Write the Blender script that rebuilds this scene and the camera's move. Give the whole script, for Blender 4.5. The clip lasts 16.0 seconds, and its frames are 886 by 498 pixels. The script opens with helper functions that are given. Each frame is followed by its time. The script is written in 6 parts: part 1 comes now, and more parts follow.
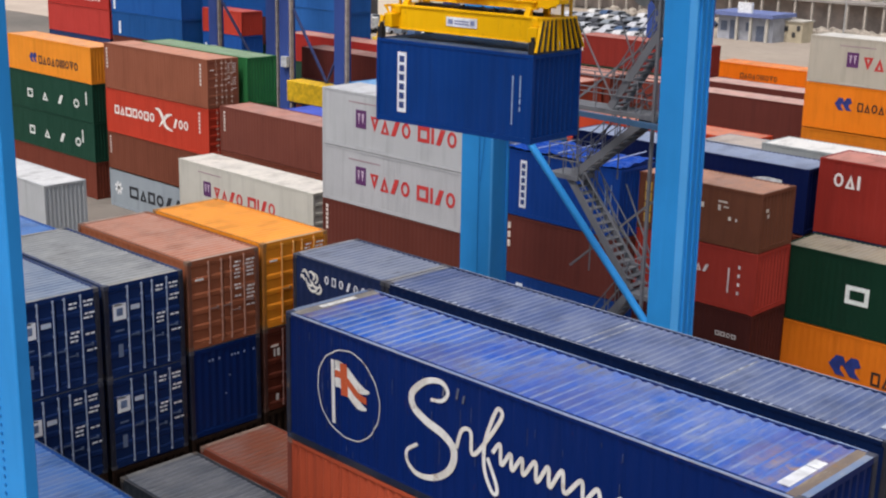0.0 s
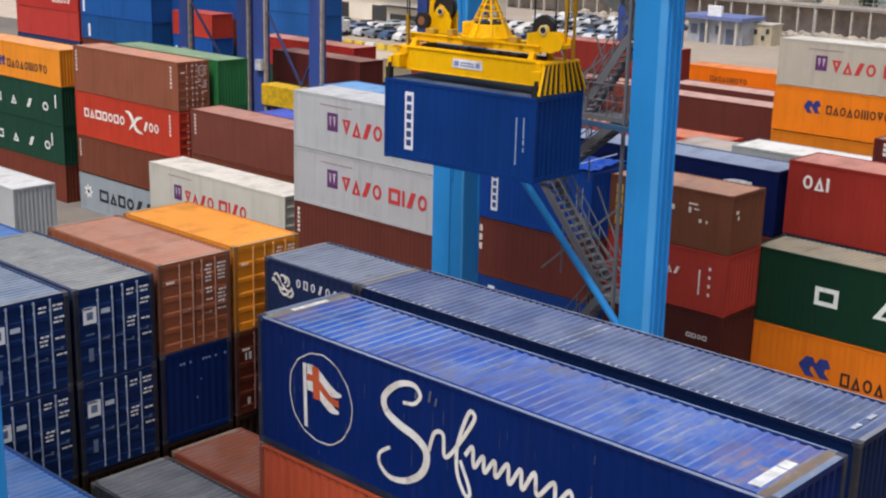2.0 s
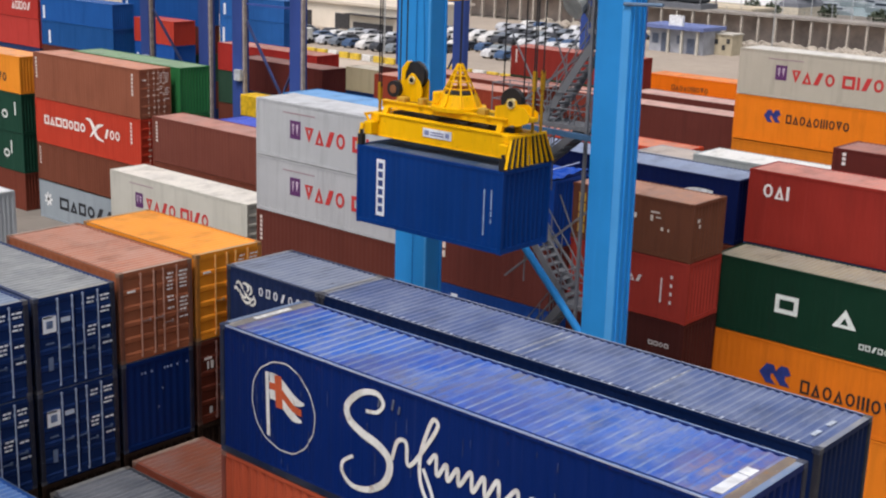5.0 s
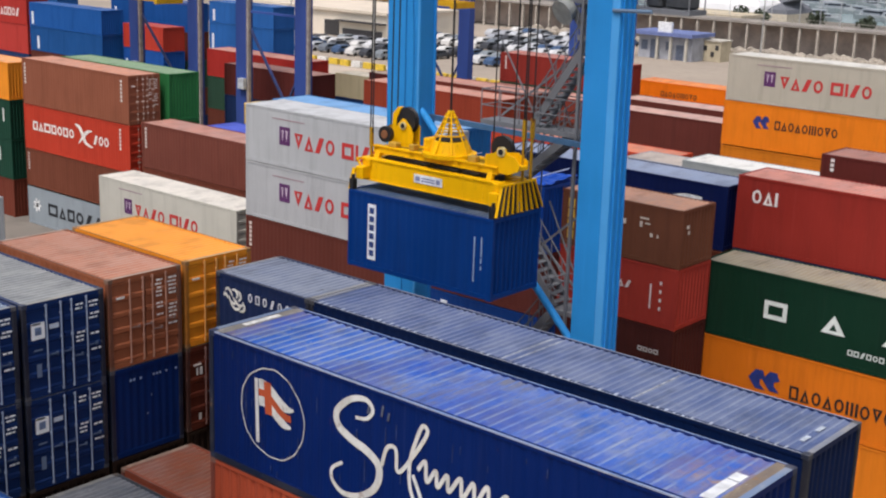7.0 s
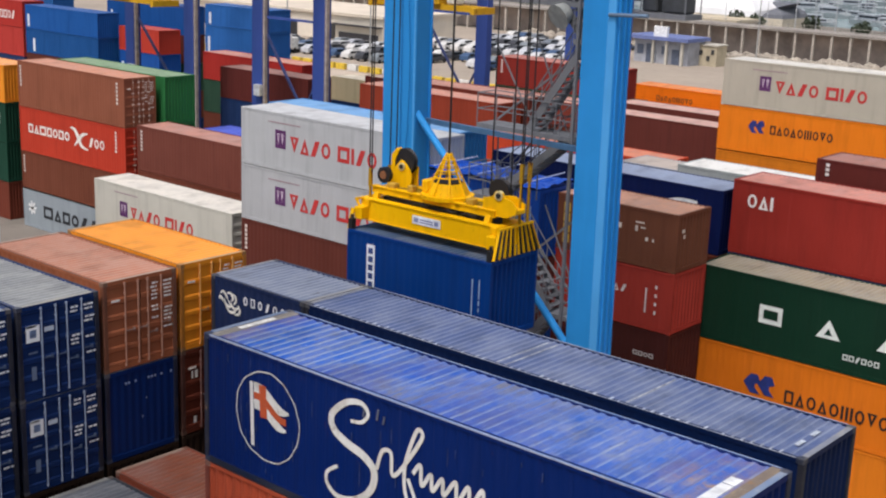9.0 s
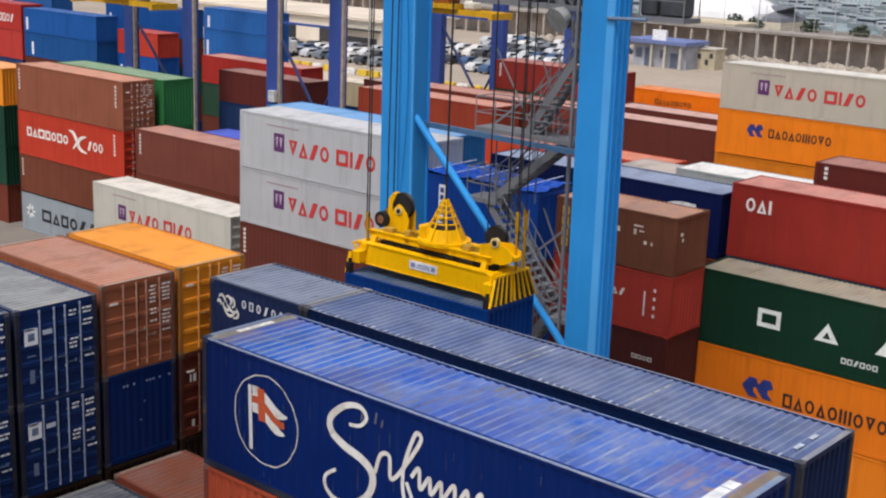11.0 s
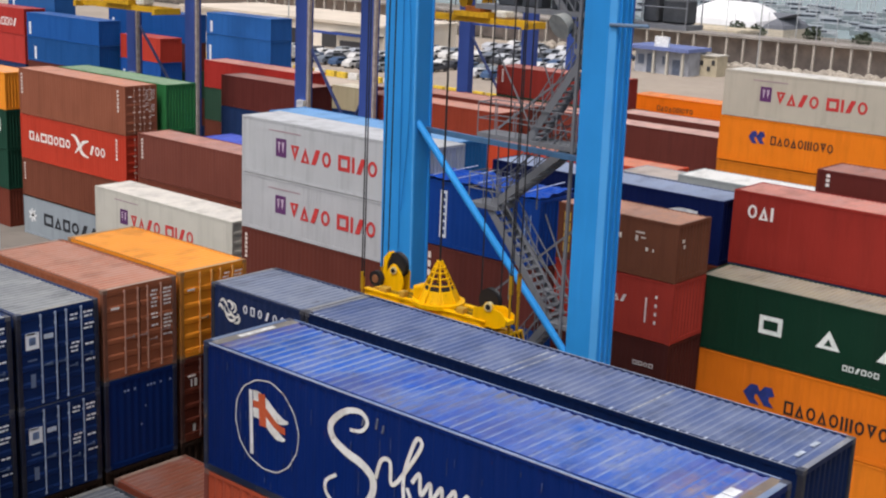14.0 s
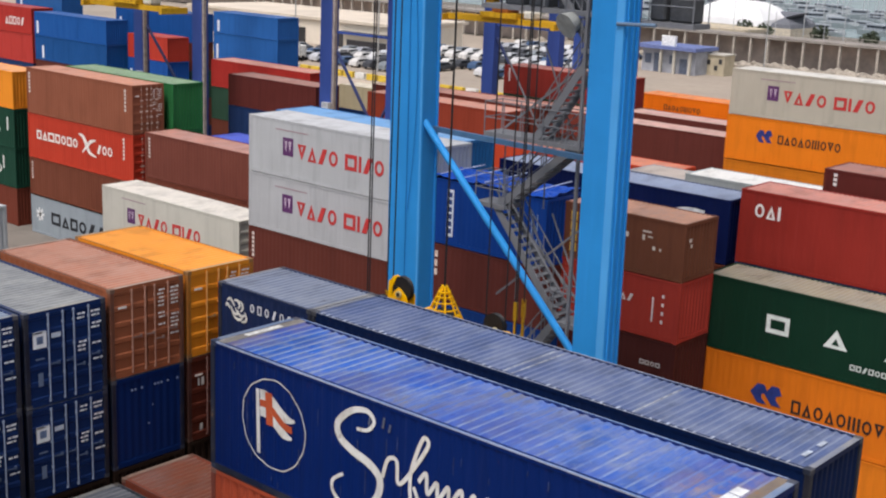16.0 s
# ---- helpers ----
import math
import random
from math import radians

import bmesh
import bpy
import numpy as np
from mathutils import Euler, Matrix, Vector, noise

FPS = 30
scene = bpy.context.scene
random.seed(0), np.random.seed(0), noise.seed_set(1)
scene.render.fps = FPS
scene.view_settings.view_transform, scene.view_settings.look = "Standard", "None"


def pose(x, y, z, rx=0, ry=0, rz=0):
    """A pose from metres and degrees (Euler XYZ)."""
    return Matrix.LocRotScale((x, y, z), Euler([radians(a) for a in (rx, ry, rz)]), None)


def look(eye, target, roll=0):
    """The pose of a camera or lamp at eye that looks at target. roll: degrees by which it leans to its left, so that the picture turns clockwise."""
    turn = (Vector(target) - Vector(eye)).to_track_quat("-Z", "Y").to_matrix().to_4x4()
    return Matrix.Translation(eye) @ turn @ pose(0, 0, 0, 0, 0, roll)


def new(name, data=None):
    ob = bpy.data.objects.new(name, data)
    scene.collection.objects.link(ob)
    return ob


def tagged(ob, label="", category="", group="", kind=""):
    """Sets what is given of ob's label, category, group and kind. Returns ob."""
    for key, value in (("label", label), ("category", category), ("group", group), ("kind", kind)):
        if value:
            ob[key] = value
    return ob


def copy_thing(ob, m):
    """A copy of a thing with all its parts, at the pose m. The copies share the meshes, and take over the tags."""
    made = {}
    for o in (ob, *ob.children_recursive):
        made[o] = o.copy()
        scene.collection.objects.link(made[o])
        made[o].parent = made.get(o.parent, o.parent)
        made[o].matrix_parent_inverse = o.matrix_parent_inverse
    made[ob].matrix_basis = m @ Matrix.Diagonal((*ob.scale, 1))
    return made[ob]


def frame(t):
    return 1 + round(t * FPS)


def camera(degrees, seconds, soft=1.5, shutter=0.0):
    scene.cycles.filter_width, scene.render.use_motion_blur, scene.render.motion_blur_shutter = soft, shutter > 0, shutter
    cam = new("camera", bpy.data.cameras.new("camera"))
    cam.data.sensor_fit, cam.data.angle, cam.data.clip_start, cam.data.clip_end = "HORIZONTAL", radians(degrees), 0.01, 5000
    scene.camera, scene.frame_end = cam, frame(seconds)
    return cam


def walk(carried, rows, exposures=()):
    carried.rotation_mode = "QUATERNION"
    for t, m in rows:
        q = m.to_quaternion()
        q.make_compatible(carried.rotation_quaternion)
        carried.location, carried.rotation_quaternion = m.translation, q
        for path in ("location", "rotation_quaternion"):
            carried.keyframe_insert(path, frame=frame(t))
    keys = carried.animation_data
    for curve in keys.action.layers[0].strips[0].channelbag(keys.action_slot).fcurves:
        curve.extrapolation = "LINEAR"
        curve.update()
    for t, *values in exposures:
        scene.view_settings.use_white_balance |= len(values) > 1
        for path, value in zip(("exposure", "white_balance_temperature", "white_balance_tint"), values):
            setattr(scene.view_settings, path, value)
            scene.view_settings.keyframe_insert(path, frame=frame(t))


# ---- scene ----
# ---------- camera: stands still high over the yard and pans slowly ----------
EYE = (20.282, -16.311, 21.968)
PAN = [  # seconds, turn to the left of +Y, tilt down, lean
    (0.0, 43.866, 15.442, 1.321),
    (0.5, 43.504, 15.411, 1.363),
    (1.0, 43.154, 15.373, 1.369),
    (1.5, 42.837, 15.329, 1.426),
    (2.0, 42.563, 15.287, 1.501),
    (2.5, 42.207, 15.269, 1.654),
    (3.0, 41.810, 15.226, 1.841),
    (3.5, 41.499, 15.158, 1.951),
    (4.0, 41.247, 15.076, 1.972),
    (6.5, 40.462, 14.635, 1.942),
    (7.0, 40.381, 14.580, 2.025),
    (7.5, 40.342, 14.519, 2.107),
    (8.0, 40.275, 14.489, 2.207),
    (8.5, 40.216, 14.440, 2.195),
    (9.0, 40.181, 14.411, 2.208),
    (11.5, 40.108, 14.209, 2.254),
    (12.0, 40.099, 14.159, 2.271),
    (12.5, 40.101, 14.130, 2.385),
    (13.0, 40.122, 14.096, 2.438),
    (13.5, 40.151, 14.042, 2.482),
    (14.0, 40.202, 14.004, 2.450),
    (14.5, 40.272, 14.003, 2.441),
    (15.0, 40.352, 13.992, 2.370),
    (15.5, 40.409, 13.984, 2.248),
    (16.0, 40.514, 14.054, 2.396),
]


def aim(turn, down, lean):
    a, b = radians(turn), radians(down)
    way = Vector((-math.sin(a) * math.cos(b), math.cos(a) * math.cos(b), -math.sin(b)))
    return look(EYE, Vector(EYE) + way * 10, lean)


cam = camera(38.34, 16.0, soft=2.15)
walk(cam, [(t, aim(a, b, c)) for t, a, b, c in PAN])

# ---------- daylight under a bright overcast sky ----------
world = bpy.data.worlds.new("sky")
scene.world = world
world.use_nodes = True
wn, wl = world.node_tree.nodes, world.node_tree.links
sky = wn.new("ShaderNodeTexSky")
sky.sky_type, sky.sun_disc = "NISHITA", False
sky.sun_elevation, sky.sun_rotation = radians(62), radians(170)
sky.dust_density, sky.air_density = 4.0, 1.0
grey = wn.new("ShaderNodeHueSaturation")
grey.inputs["Saturation"].default_value = 0.4
wl.new(sky.outputs[0], grey.inputs["Color"])
wl.new(grey.outputs[0], wn["Background"].inputs["Color"])
wn["Background"].inputs["Strength"].default_value = 0.132
sun = new("sun", bpy.data.lights.new("sun", "SUN"))
sun.data.energy, sun.data.angle, sun.data.color = 2.6, radians(18), (1.0, 0.9, 0.88)
sun.matrix_world = look((2.5, -14.5, 30), (0, 0, 0))
scene.view_settings.exposure = 0.05

# ---------- materials ----------
MATS = {}


def rgb(h):
    """A linear colour from its sRGB hex."""
    v = [int(h[i:i + 2], 16) / 255 for i in (0, 2, 4)]
    return tuple(((c + 0.055) / 1.055) ** 2.4 if c > 0.04 else c / 12.92 for c in v)


def base_nodes(name):
    m = bpy.data.materials.new(name)
    m.use_nodes = True
    n, l = m.node_tree.nodes, m.node_tree.links
    return m, n, l, n["Principled BSDF"]


def noise_node(n, l, scale, detail=4, rough=0.55, stretch=(1, 1, 1), coord="Object"):
    co = n.new("ShaderNodeTexCoord")
    mp = n.new("ShaderNodeMapping")
    mp.inputs["Scale"].default_value = stretch
    oi = n.new("ShaderNodeObjectInfo")
    ad = n.new("ShaderNodeVectorMath")
    ad.operation = "MULTIPLY_ADD"
    ad.inputs[1].default_value = (37.0, 61.0, 17.0)
    l.new(oi.outputs["Random"], ad.inputs[0])
    l.new(co.outputs[coord], ad.inputs[2])
    l.new(ad.outputs[0], mp.inputs["Vector"])
    t = n.new("ShaderNodeTexNoise")
    t.inputs["Scale"].default_value, t.inputs["Detail"].default_value = scale, detail
    t.inputs["Roughness"].default_value = rough
    l.new(mp.outputs[0], t.inputs["Vector"])
    return t.outputs["Fac"]


def ramp(n, l, fac, a, b, lo=0.0, hi=1.0):
    r = n.new("ShaderNodeMapRange")
    r.inputs["From Min"].default_value, r.inputs["From Max"].default_value = a, b
    r.inputs["To Min"].default_value, r.inputs["To Max"].default_value = lo, hi
    l.new(fac, r.inputs["Value"])
    return r.outputs[0]


def mix(n, l, fac, a, b, kind="MIX"):
    m = n.new("ShaderNodeMix")
    m.data_type, m.blend_type = "RGBA", kind
    for s, v in ((m.inputs[0], fac), (m.inputs[6], a), (m.inputs[7], b)):
        if isinstance(v, bpy.types.NodeSocket):
            l.new(v, s)
        elif isinstance(v, tuple):
            s.default_value = (*v, 1)
        else:
            s.default_value = v
    return m.outputs[2]


def bump(n, l, bsdf, fac, strength=0.3, dist=0.01):
    b = n.new("ShaderNodeBump")
    b.inputs["Strength"].default_value, b.inputs["Distance"].default_value = strength, dist
    l.new(fac, b.inputs["Height"])
    l.new(b.outputs[0], bsdf.inputs["Normal"])


def paint(h, rust=0.25, rough=0.5, dirt=0.28, metal=0.0):
    """Painted steel: fading in large patches, fine grime, rust spots and rain streaks."""
    key = ("paint", h, rust, rough, dirt)
    if key in MATS:
        return MATS[key]
    m, n, l, b = base_nodes("painted_steel")
    col = rgb(h)
    big = noise_node(n, l, 0.5, 3)
    c = mix(n, l, ramp(n, l, big, 0.35, 0.7, 0.0, 0.35), col, tuple(min(1, v * 1.3 + 0.004) for v in col))
    streak = noise_node(n, l, 1.0, 5, 0.6, (2.4, 2.4, 0.22))
    c = mix(n, l, ramp(n, l, streak, 0.5, 0.75, 0.0, dirt), c, tuple(v * 0.4 + 0.003 for v in col))
    chalk = noise_node(n, l, 1.3, 6, 0.65, (5.0, 5.0, 0.16))
    c = mix(n, l, ramp(n, l, chalk, 0.58, 0.76, 0.0, 0.2), c, tuple(min(1, v * 1.4 + 0.03) for v in col))
    spot = noise_node(n, l, 3.2, 8, 0.72, (1, 1, 0.5))
    c = mix(n, l, ramp(n, l, spot, 0.66 - rust * 0.12, 0.72 - rust * 0.1, 0.0, min(1, rust * 1.8)), c, rgb("5a3420"))
    l.new(c, b.inputs["Base Color"])
    l.new(ramp(n, l, streak, 0.3, 0.8, rough - 0.1, rough + 0.15), b.inputs["Roughness"])
    b.inputs["Metallic"].default_value = metal
    b.inputs["Specular IOR Level"].default_value = 0.13
    bump(n, l, b, noise_node(n, l, 1.6, 5), 0.4, 0.025)
    MATS[key] = m
    return m


def roof_paint(h, worn="8d8f92", amount=0.4, rust=0.25, stained=0.0):
    """A container's roof: paint paler for fading and top light, puddle stains, scuffs across the ribs, rust."""
    key = ("roof", h, worn, amount, rust, stained)
    if key in MATS:
        return MATS[key]
    m, n, l, b = base_nodes("weathered_roof_steel")
    col = rgb(h)
    big = noise_node(n, l, 0.9, 8, 0.72, (1, 0.8, 1))
    c = mix(n, l, ramp(n, l, big, 0.42, 0.62, 0.0, amount * 0.6), col, rgb(worn))
    scuff = noise_node(n, l, 2.2, 8, 0.7, (2.0, 0.5, 1))
    c = mix(n, l, ramp(n, l, scuff, 0.52, 0.7, 0.0, amount * 0.8), c, rgb(worn))
    dark = noise_node(n, l, 0.8, 5, 0.6, (1.5, 0.8, 1))
    c = mix(n, l, ramp(n, l, dark, 0.5, 0.7, 0.0, 0.55), c, tuple(v * 0.4 for v in col))
    spot = noise_node(n, l, 2.2, 8, 0.75)
    c = mix(n, l, ramp(n, l, spot, 0.68 - rust * 0.12, 0.74 - rust * 0.1, 0.0, min(1, rust * 1.6)), c, rgb("84664a"))
    if stained:
        # tan rust and old mud gathered towards both ends of the box
        xyz = n.new("ShaderNodeSeparateXYZ")
        l.new(n.new("ShaderNodeTexCoord").outputs["Object"], xyz.inputs[0])
        reach = n.new("ShaderNodeMath")
        reach.operation = "MAXIMUM"
        l.new(ramp(n, l, xyz.outputs["X"], 10.2, 12.2, 0.0, 1.0), reach.inputs[0])
        l.new(ramp(n, l, xyz.outputs["X"], 1.0, 0.1, 0.0, 1.0), reach.inputs[1])
        blot = n.new("ShaderNodeMath")
        blot.operation = "MULTIPLY"
        l.new(reach.outputs[0], blot.inputs[0])
        l.new(ramp(n, l, noise_node(n, l, 1.7, 7, 0.7), 0.4, 0.6), blot.inputs[1])
        c = mix(n, l, blot.outputs[0], c, rgb("93795a"))
        rusty = n.new("ShaderNodeMath")
        rusty.operation = "MULTIPLY"
        l.new(ramp(n, l, xyz.outputs["X"], 10.5, 11.6, 0.0, 1.0), rusty.inputs[0])
        l.new(ramp(n, l, noise_node(n, l, 0.9, 6, 0.7, (0.6, 1.4, 1)), 0.5, 0.6), rusty.inputs[1])
        c = mix(n, l, rusty.outputs[0], c, rgb("a8844c"))
        middle = n.new("ShaderNodeMath")
        middle.operation = "MULTIPLY"
        l.new(ramp(n, l, xyz.outputs["X"], 3.0, 4.4, 0.0, 1.0), middle.inputs[0])
        l.new(ramp(n, l, xyz.outputs["X"], 8.6, 6.6, 0.0, 1.0), middle.inputs[1])
        wash = n.new("ShaderNodeMath")
        wash.operation = "MULTIPLY"
        l.new(middle.outputs[0], wash.inputs[0])
        l.new(ramp(n, l, noise_node(n, l, 0.7, 7, 0.75, (1.3, 0.7, 1)), 0.45, 0.6, 0.0, 0.85 * stained), wash.inputs[1])
        c = mix(n, l, wash.outputs[0], c, rgb("6a6a72"))
        if stained < 1:
            faded = n.new("ShaderNodeMath")
            faded.operation = "MULTIPLY"
            l.new(ramp(n, l, xyz.outputs["X"], 3.2, 5.2, 0.0, 1.0), faded.inputs[0])
            l.new(ramp(n, l, noise_node(n, l, 0.8, 6, 0.7, (1.4, 0.8, 1)), 0.36, 0.58, 0.0, 0.85), faded.inputs[1])
            c = mix(n, l, faded.outputs[0], c, rgb("2f5cb2"))
        c = mix(n, l, ramp(n, l, noise_node(n, l, 2.6, 9, 0.8, (0.7, 1.2, 1)), 0.52, 0.6, 0.0, 0.5), c, rgb("72809e"))
        c = mix(n, l, ramp(n, l, noise_node(n, l, 5.0, 9, 0.8, (1.2, 0.5, 1)), 0.6, 0.66, 0.0, 0.7), c, rgb("3a3a48"))
        c = mix(n, l, ramp(n, l, noise_node(n, l, 1.1, 8, 0.75, (1.6, 0.5, 1)), 0.56, 0.66, 0.0, 0.6 * stained), c, rgb("6c6a68"))
        c = mix(n, l, ramp(n, l, noise_node(n, l, 0.45, 4, 0.6, (1, 0.6, 1)), 0.48, 0.6, 0.0, 0.45 * stained ** 2), c, rgb("16389a"))
    speck = noise_node(n, l, 7.0, 9, 0.8, (1.2, 0.6, 1))
    c = mix(n, l, ramp(n, l, speck, 0.62, 0.67, 0.0, amount * 0.9), c, rgb("26282c"))
    c = mix(n, l, ramp(n, l, speck, 0.38, 0.33, 0.0, amount * 0.8), c, rgb("c8ccd0"))
    l.new(c, b.inputs["Base Color"])
    l.new(ramp(n, l, big, 0.3, 0.7, 0.42, 0.7), b.inputs["Roughness"])
    bump(n, l, b, scuff, 0.2, 0.01)
    MATS[key] = m
    return m


def plain(h, rough=0.6, metal=0.0, vary=0.25, scale=3.0):
    key = ("plain", h, rough, metal, vary, scale)
    if key in MATS:
        return MATS[key]
    m, n, l, b = base_nodes("surface")
    col = rgb(h)
    t = noise_node(n, l, scale, 6, 0.6)
    c = mix(n, l, ramp(n, l, t, 0.35, 0.7, 0.0, 1.0), tuple(v * (1 - vary) for v in col), tuple(min(1, v * (1 + vary)) for v in col))
    l.new(c, b.inputs["Base Color"])
    b.inputs["Roughness"].default_value, b.inputs["Metallic"].default_value = rough, metal
    bump(n, l, b, t, 0.2, 0.01)
    MATS[key] = m
    return m


def ground_mat(h1, h2, h3, scale):
    m, n, l, b = base_nodes("paving")
    a = noise_node(n, l, scale, 6, 0.6)
    c = mix(n, l, ramp(n, l, a, 0.35, 0.65), rgb(h1), rgb(h2))
    c = mix(n, l, ramp(n, l, noise_node(n, l, scale * 9, 8, 0.7), 0.5, 0.75, 0, 0.6), c, rgb(h3))
    l.new(c, b.inputs["Base Color"])
    b.inputs["Roughness"].default_value = 0.85
    bump(n, l, b, noise_node(n, l, 6, 6), 0.2, 0.02)
    return m


# ---------- mesh helpers ----------
def mesh_of(name, verts, faces):
    me = bpy.data.meshes.new(name)
    me.from_pydata([tuple(v) for v in verts], [], faces)
    me.update()
    return me


def add_box(bm, x0, y0, z0, x1, y1, z1, m=None):
    vs = [bm.verts.new((x, y, z)) for x, y, z in ((x0, y0, z0), (x1, y0, z0), (x1, y1, z0), (x0, y1, z0), (x0, y0, z1), (x1, y0, z1), (x1, y1, z1), (x0, y1, z1))]
    for f in ((0, 3, 2, 1), (4, 5, 6, 7), (0, 1, 5, 4), (1, 2, 6, 5), (2, 3, 7, 6), (3, 0, 4, 7)):
        bm.faces.new([vs[i] for i in f])
    if m is not None:
        for v in vs:
            v.co = m @ v.co
    return vs


def add_bar(bm, a, b, w, d=None, up=(0, 0, 1)):
    """A square bar of width w and depth d from a to b."""
    a, b = Vector(a), Vector(b)
    k = (b - a).normalized()
    u = Vector(up)
    if abs(k.dot(u)) > 0.97:
        u = Vector((0, 1, 0))
    s = k.cross(u).normalized()
    u = s.cross(k)
    d = d or w
    vs = []
    for p in (a, b):
        for i, j in ((-1, -1), (1, -1), (1, 1), (-1, 1)):
            vs.append(bm.verts.new(p + s * (i * w / 2) + u * (j * d / 2)))
    for f in ((0, 1, 2, 3), (7, 6, 5, 4), (0, 4, 5, 1), (1, 5, 6, 2), (2, 6, 7, 3), (3, 7, 4, 0)):
        bm.faces.new([vs[i] for i in f])


def add_rod(bm, a, b, r, n=8, r2=None):
    a, b = Vector(a), Vector(b)
    q = (b - a).to_track_quat("Z", "Y").to_matrix()
    r2 = r if r2 is None else r2
    A = [bm.verts.new(a + q @ Vector((r * math.cos(6.28318 * i / n), r * math.sin(6.28318 * i / n), 0))) for i in range(n)]
    B = [bm.verts.new(b + q @ Vector((r2 * math.cos(6.28318 * i / n), r2 * math.sin(6.28318 * i / n), 0))) for i in range(n)]
    for i in range(n):
        bm.faces.new((A[i], A[(i + 1) % n], B[(i + 1) % n], B[i]))
    bm.faces.new(A[::-1]), bm.faces.new(B)


def add_ring(bm, x, y, z, r, t, n=18, k=6):
    """A level hoop of radius r and thickness t."""
    vs = [[bm.verts.new((x + (r + t * math.cos(b)) * math.cos(a), y + (r + t * math.cos(b)) * math.sin(a), z + t * math.sin(b))) for b in (6.28318 * j / k for j in range(k))] for a in (6.28318 * i / n for i in range(n))]
    for i in range(n):
        for j in range(k):
            bm.faces.new((vs[i][j], vs[(i + 1) % n][j], vs[(i + 1) % n][(j + 1) % k], vs[i][(j + 1) % k]))


def finish(name, bm, bevel=0.0):
    if bevel:
        bmesh.ops.bevel(bm, geom=bm.edges[:], offset=bevel, segments=1, affect="EDGES", profile=0.5)
    bmesh.ops.recalc_face_normals(bm, faces=bm.faces[:])
    me = bpy.data.meshes.new(name)
    bm.to_mesh(me)
    bm.free()
    return me


def part(name, data, material, parent, label=""):
    """Links a mesh or bmesh as one part under a thing or a part."""
    if isinstance(data, bmesh.types.BMesh):
        data = finish(name, data)
    ob = new(name, data)
    if not data.materials:
        data.materials.append(material)
    elif data.materials[0] != material:
        ob.material_slots[0].link = "OBJECT"
        ob.material_slots[0].material = material
    ob.parent = parent
    return tagged(ob, label) if label else ob


def thing(name, label, category, m=None, group="", kind=""):
    ob = tagged(new(name), label, category, group, kind)
    ob.empty_display_size = 0.3
    if m is not None:
        ob.matrix_world = m
    return ob


# ---------- shipping containers ----------
W = 2.438
CACHE = {}


def profile(length, pitch=0.278, depth=0.03, crest=0.13):
    """Points (along, inward) of trapezoid corrugation over a length."""
    n = max(1, round(length / pitch))
    p = length / n
    pts = [(0.0, 0.0)]
    for i in range(n):
        for f, d in ((crest, 0), (0.37, 1), (0.63, 1), (1 - crest, 0)):
            pts.append(((i + f) * p, d * depth))
    pts.append((length, 0.0))
    return pts


def sheet(pts, place):
    vs, fs = [], []
    for a, d in pts:
        vs += [place(a, d, 0), place(a, d, 1)]
    for i in range(len(pts) - 1):
        fs.append((2 * i, 2 * i + 2, 2 * i + 3, 2 * i + 1))
    return vs, fs


def cached(key, make):
    if key not in CACHE:
        CACHE[key] = make()
    return CACHE[key]


def side_mesh(L, H, back, flat, ribs):
    y = W - 0.02 if back else 0.02
    s = -1 if back else 1
    pts = [(0, 0), (L - 0.24, 0)] if flat else profile(L - 0.24, 0.278, ribs)
    vs, fs = sheet(pts, lambda a, d, t: (0.12 + a, y + s * d, 0.16 if t == 0 else H - 0.1))
    return mesh_of("side_panel", vs, fs if not back else [f[::-1] for f in fs])


def roof_mesh(L, H, flat, pitch):
    pts = [(0, 0), (L - 0.24, 0)] if flat else profile(L - 0.24, pitch, 0.024, 0.11)
    vs, fs = sheet(pts, lambda a, d, t: (0.12 + a, 0.05 if t == 0 else W - 0.05, H - 0.012 - d))
    me = mesh_of("roof_panel", vs, fs)
    # rib crests take the second, paler scuffed material: rib contrast put into colour
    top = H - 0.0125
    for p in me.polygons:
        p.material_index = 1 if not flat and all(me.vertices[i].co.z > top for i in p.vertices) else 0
    return me


def end_mesh(L, H, front, ribs=0.045):
    x, s = (L - 0.03, -1) if front else (0.03, 1)
    vs, fs = sheet(profile(W - 0.24, 0.245, ribs), lambda a, d, t: (x + s * d, 0.12 + a, 0.16 if t == 0 else H - 0.1))
    return mesh_of("end_panel", vs, fs if front else [f[::-1] for f in fs])


def frame_mesh(L, H):
    bm = bmesh.new()
    for x in (0, L - 0.12):
        for y in (0, W - 0.12):
            add_box(bm, x, y, 0.1, x + 0.12, y + 0.12, H - 0.1)
    for y in (0.004, W - 0.104):
        add_box(bm, 0.12, y, H - 0.105, L - 0.12, y + 0.1, H - 0.008)
        add_box(bm, 0.12, y, 0.02, L - 0.12, y + 0.1, 0.17)
    for x in (0.004, L - 0.104):
        add_box(bm, x, 0.12, H - 0.125, x + 0.1, W - 0.12, H - 0.004)
        add_box(bm, x, 0.12, 0.02, x + 0.1, W - 0.12, 0.17)
    add_box(bm, 0.1, 0.1, 0.08, L - 0.1, W - 0.1, 0.13)
    return finish("frame", bm)


def rail_mesh(L):
    bm = bmesh.new()
    add_box(bm, 0.18, 0, 0, L - 0.18, 0.026, 0.007)
    return finish("top_rail", bm)


def post_mesh(H):
    bm = bmesh.new()
    add_box(bm, -0.006, -0.006, 0.1, 0.13, 0.13, H - 0.1)
    return finish("corner_post", bm, 0.012)


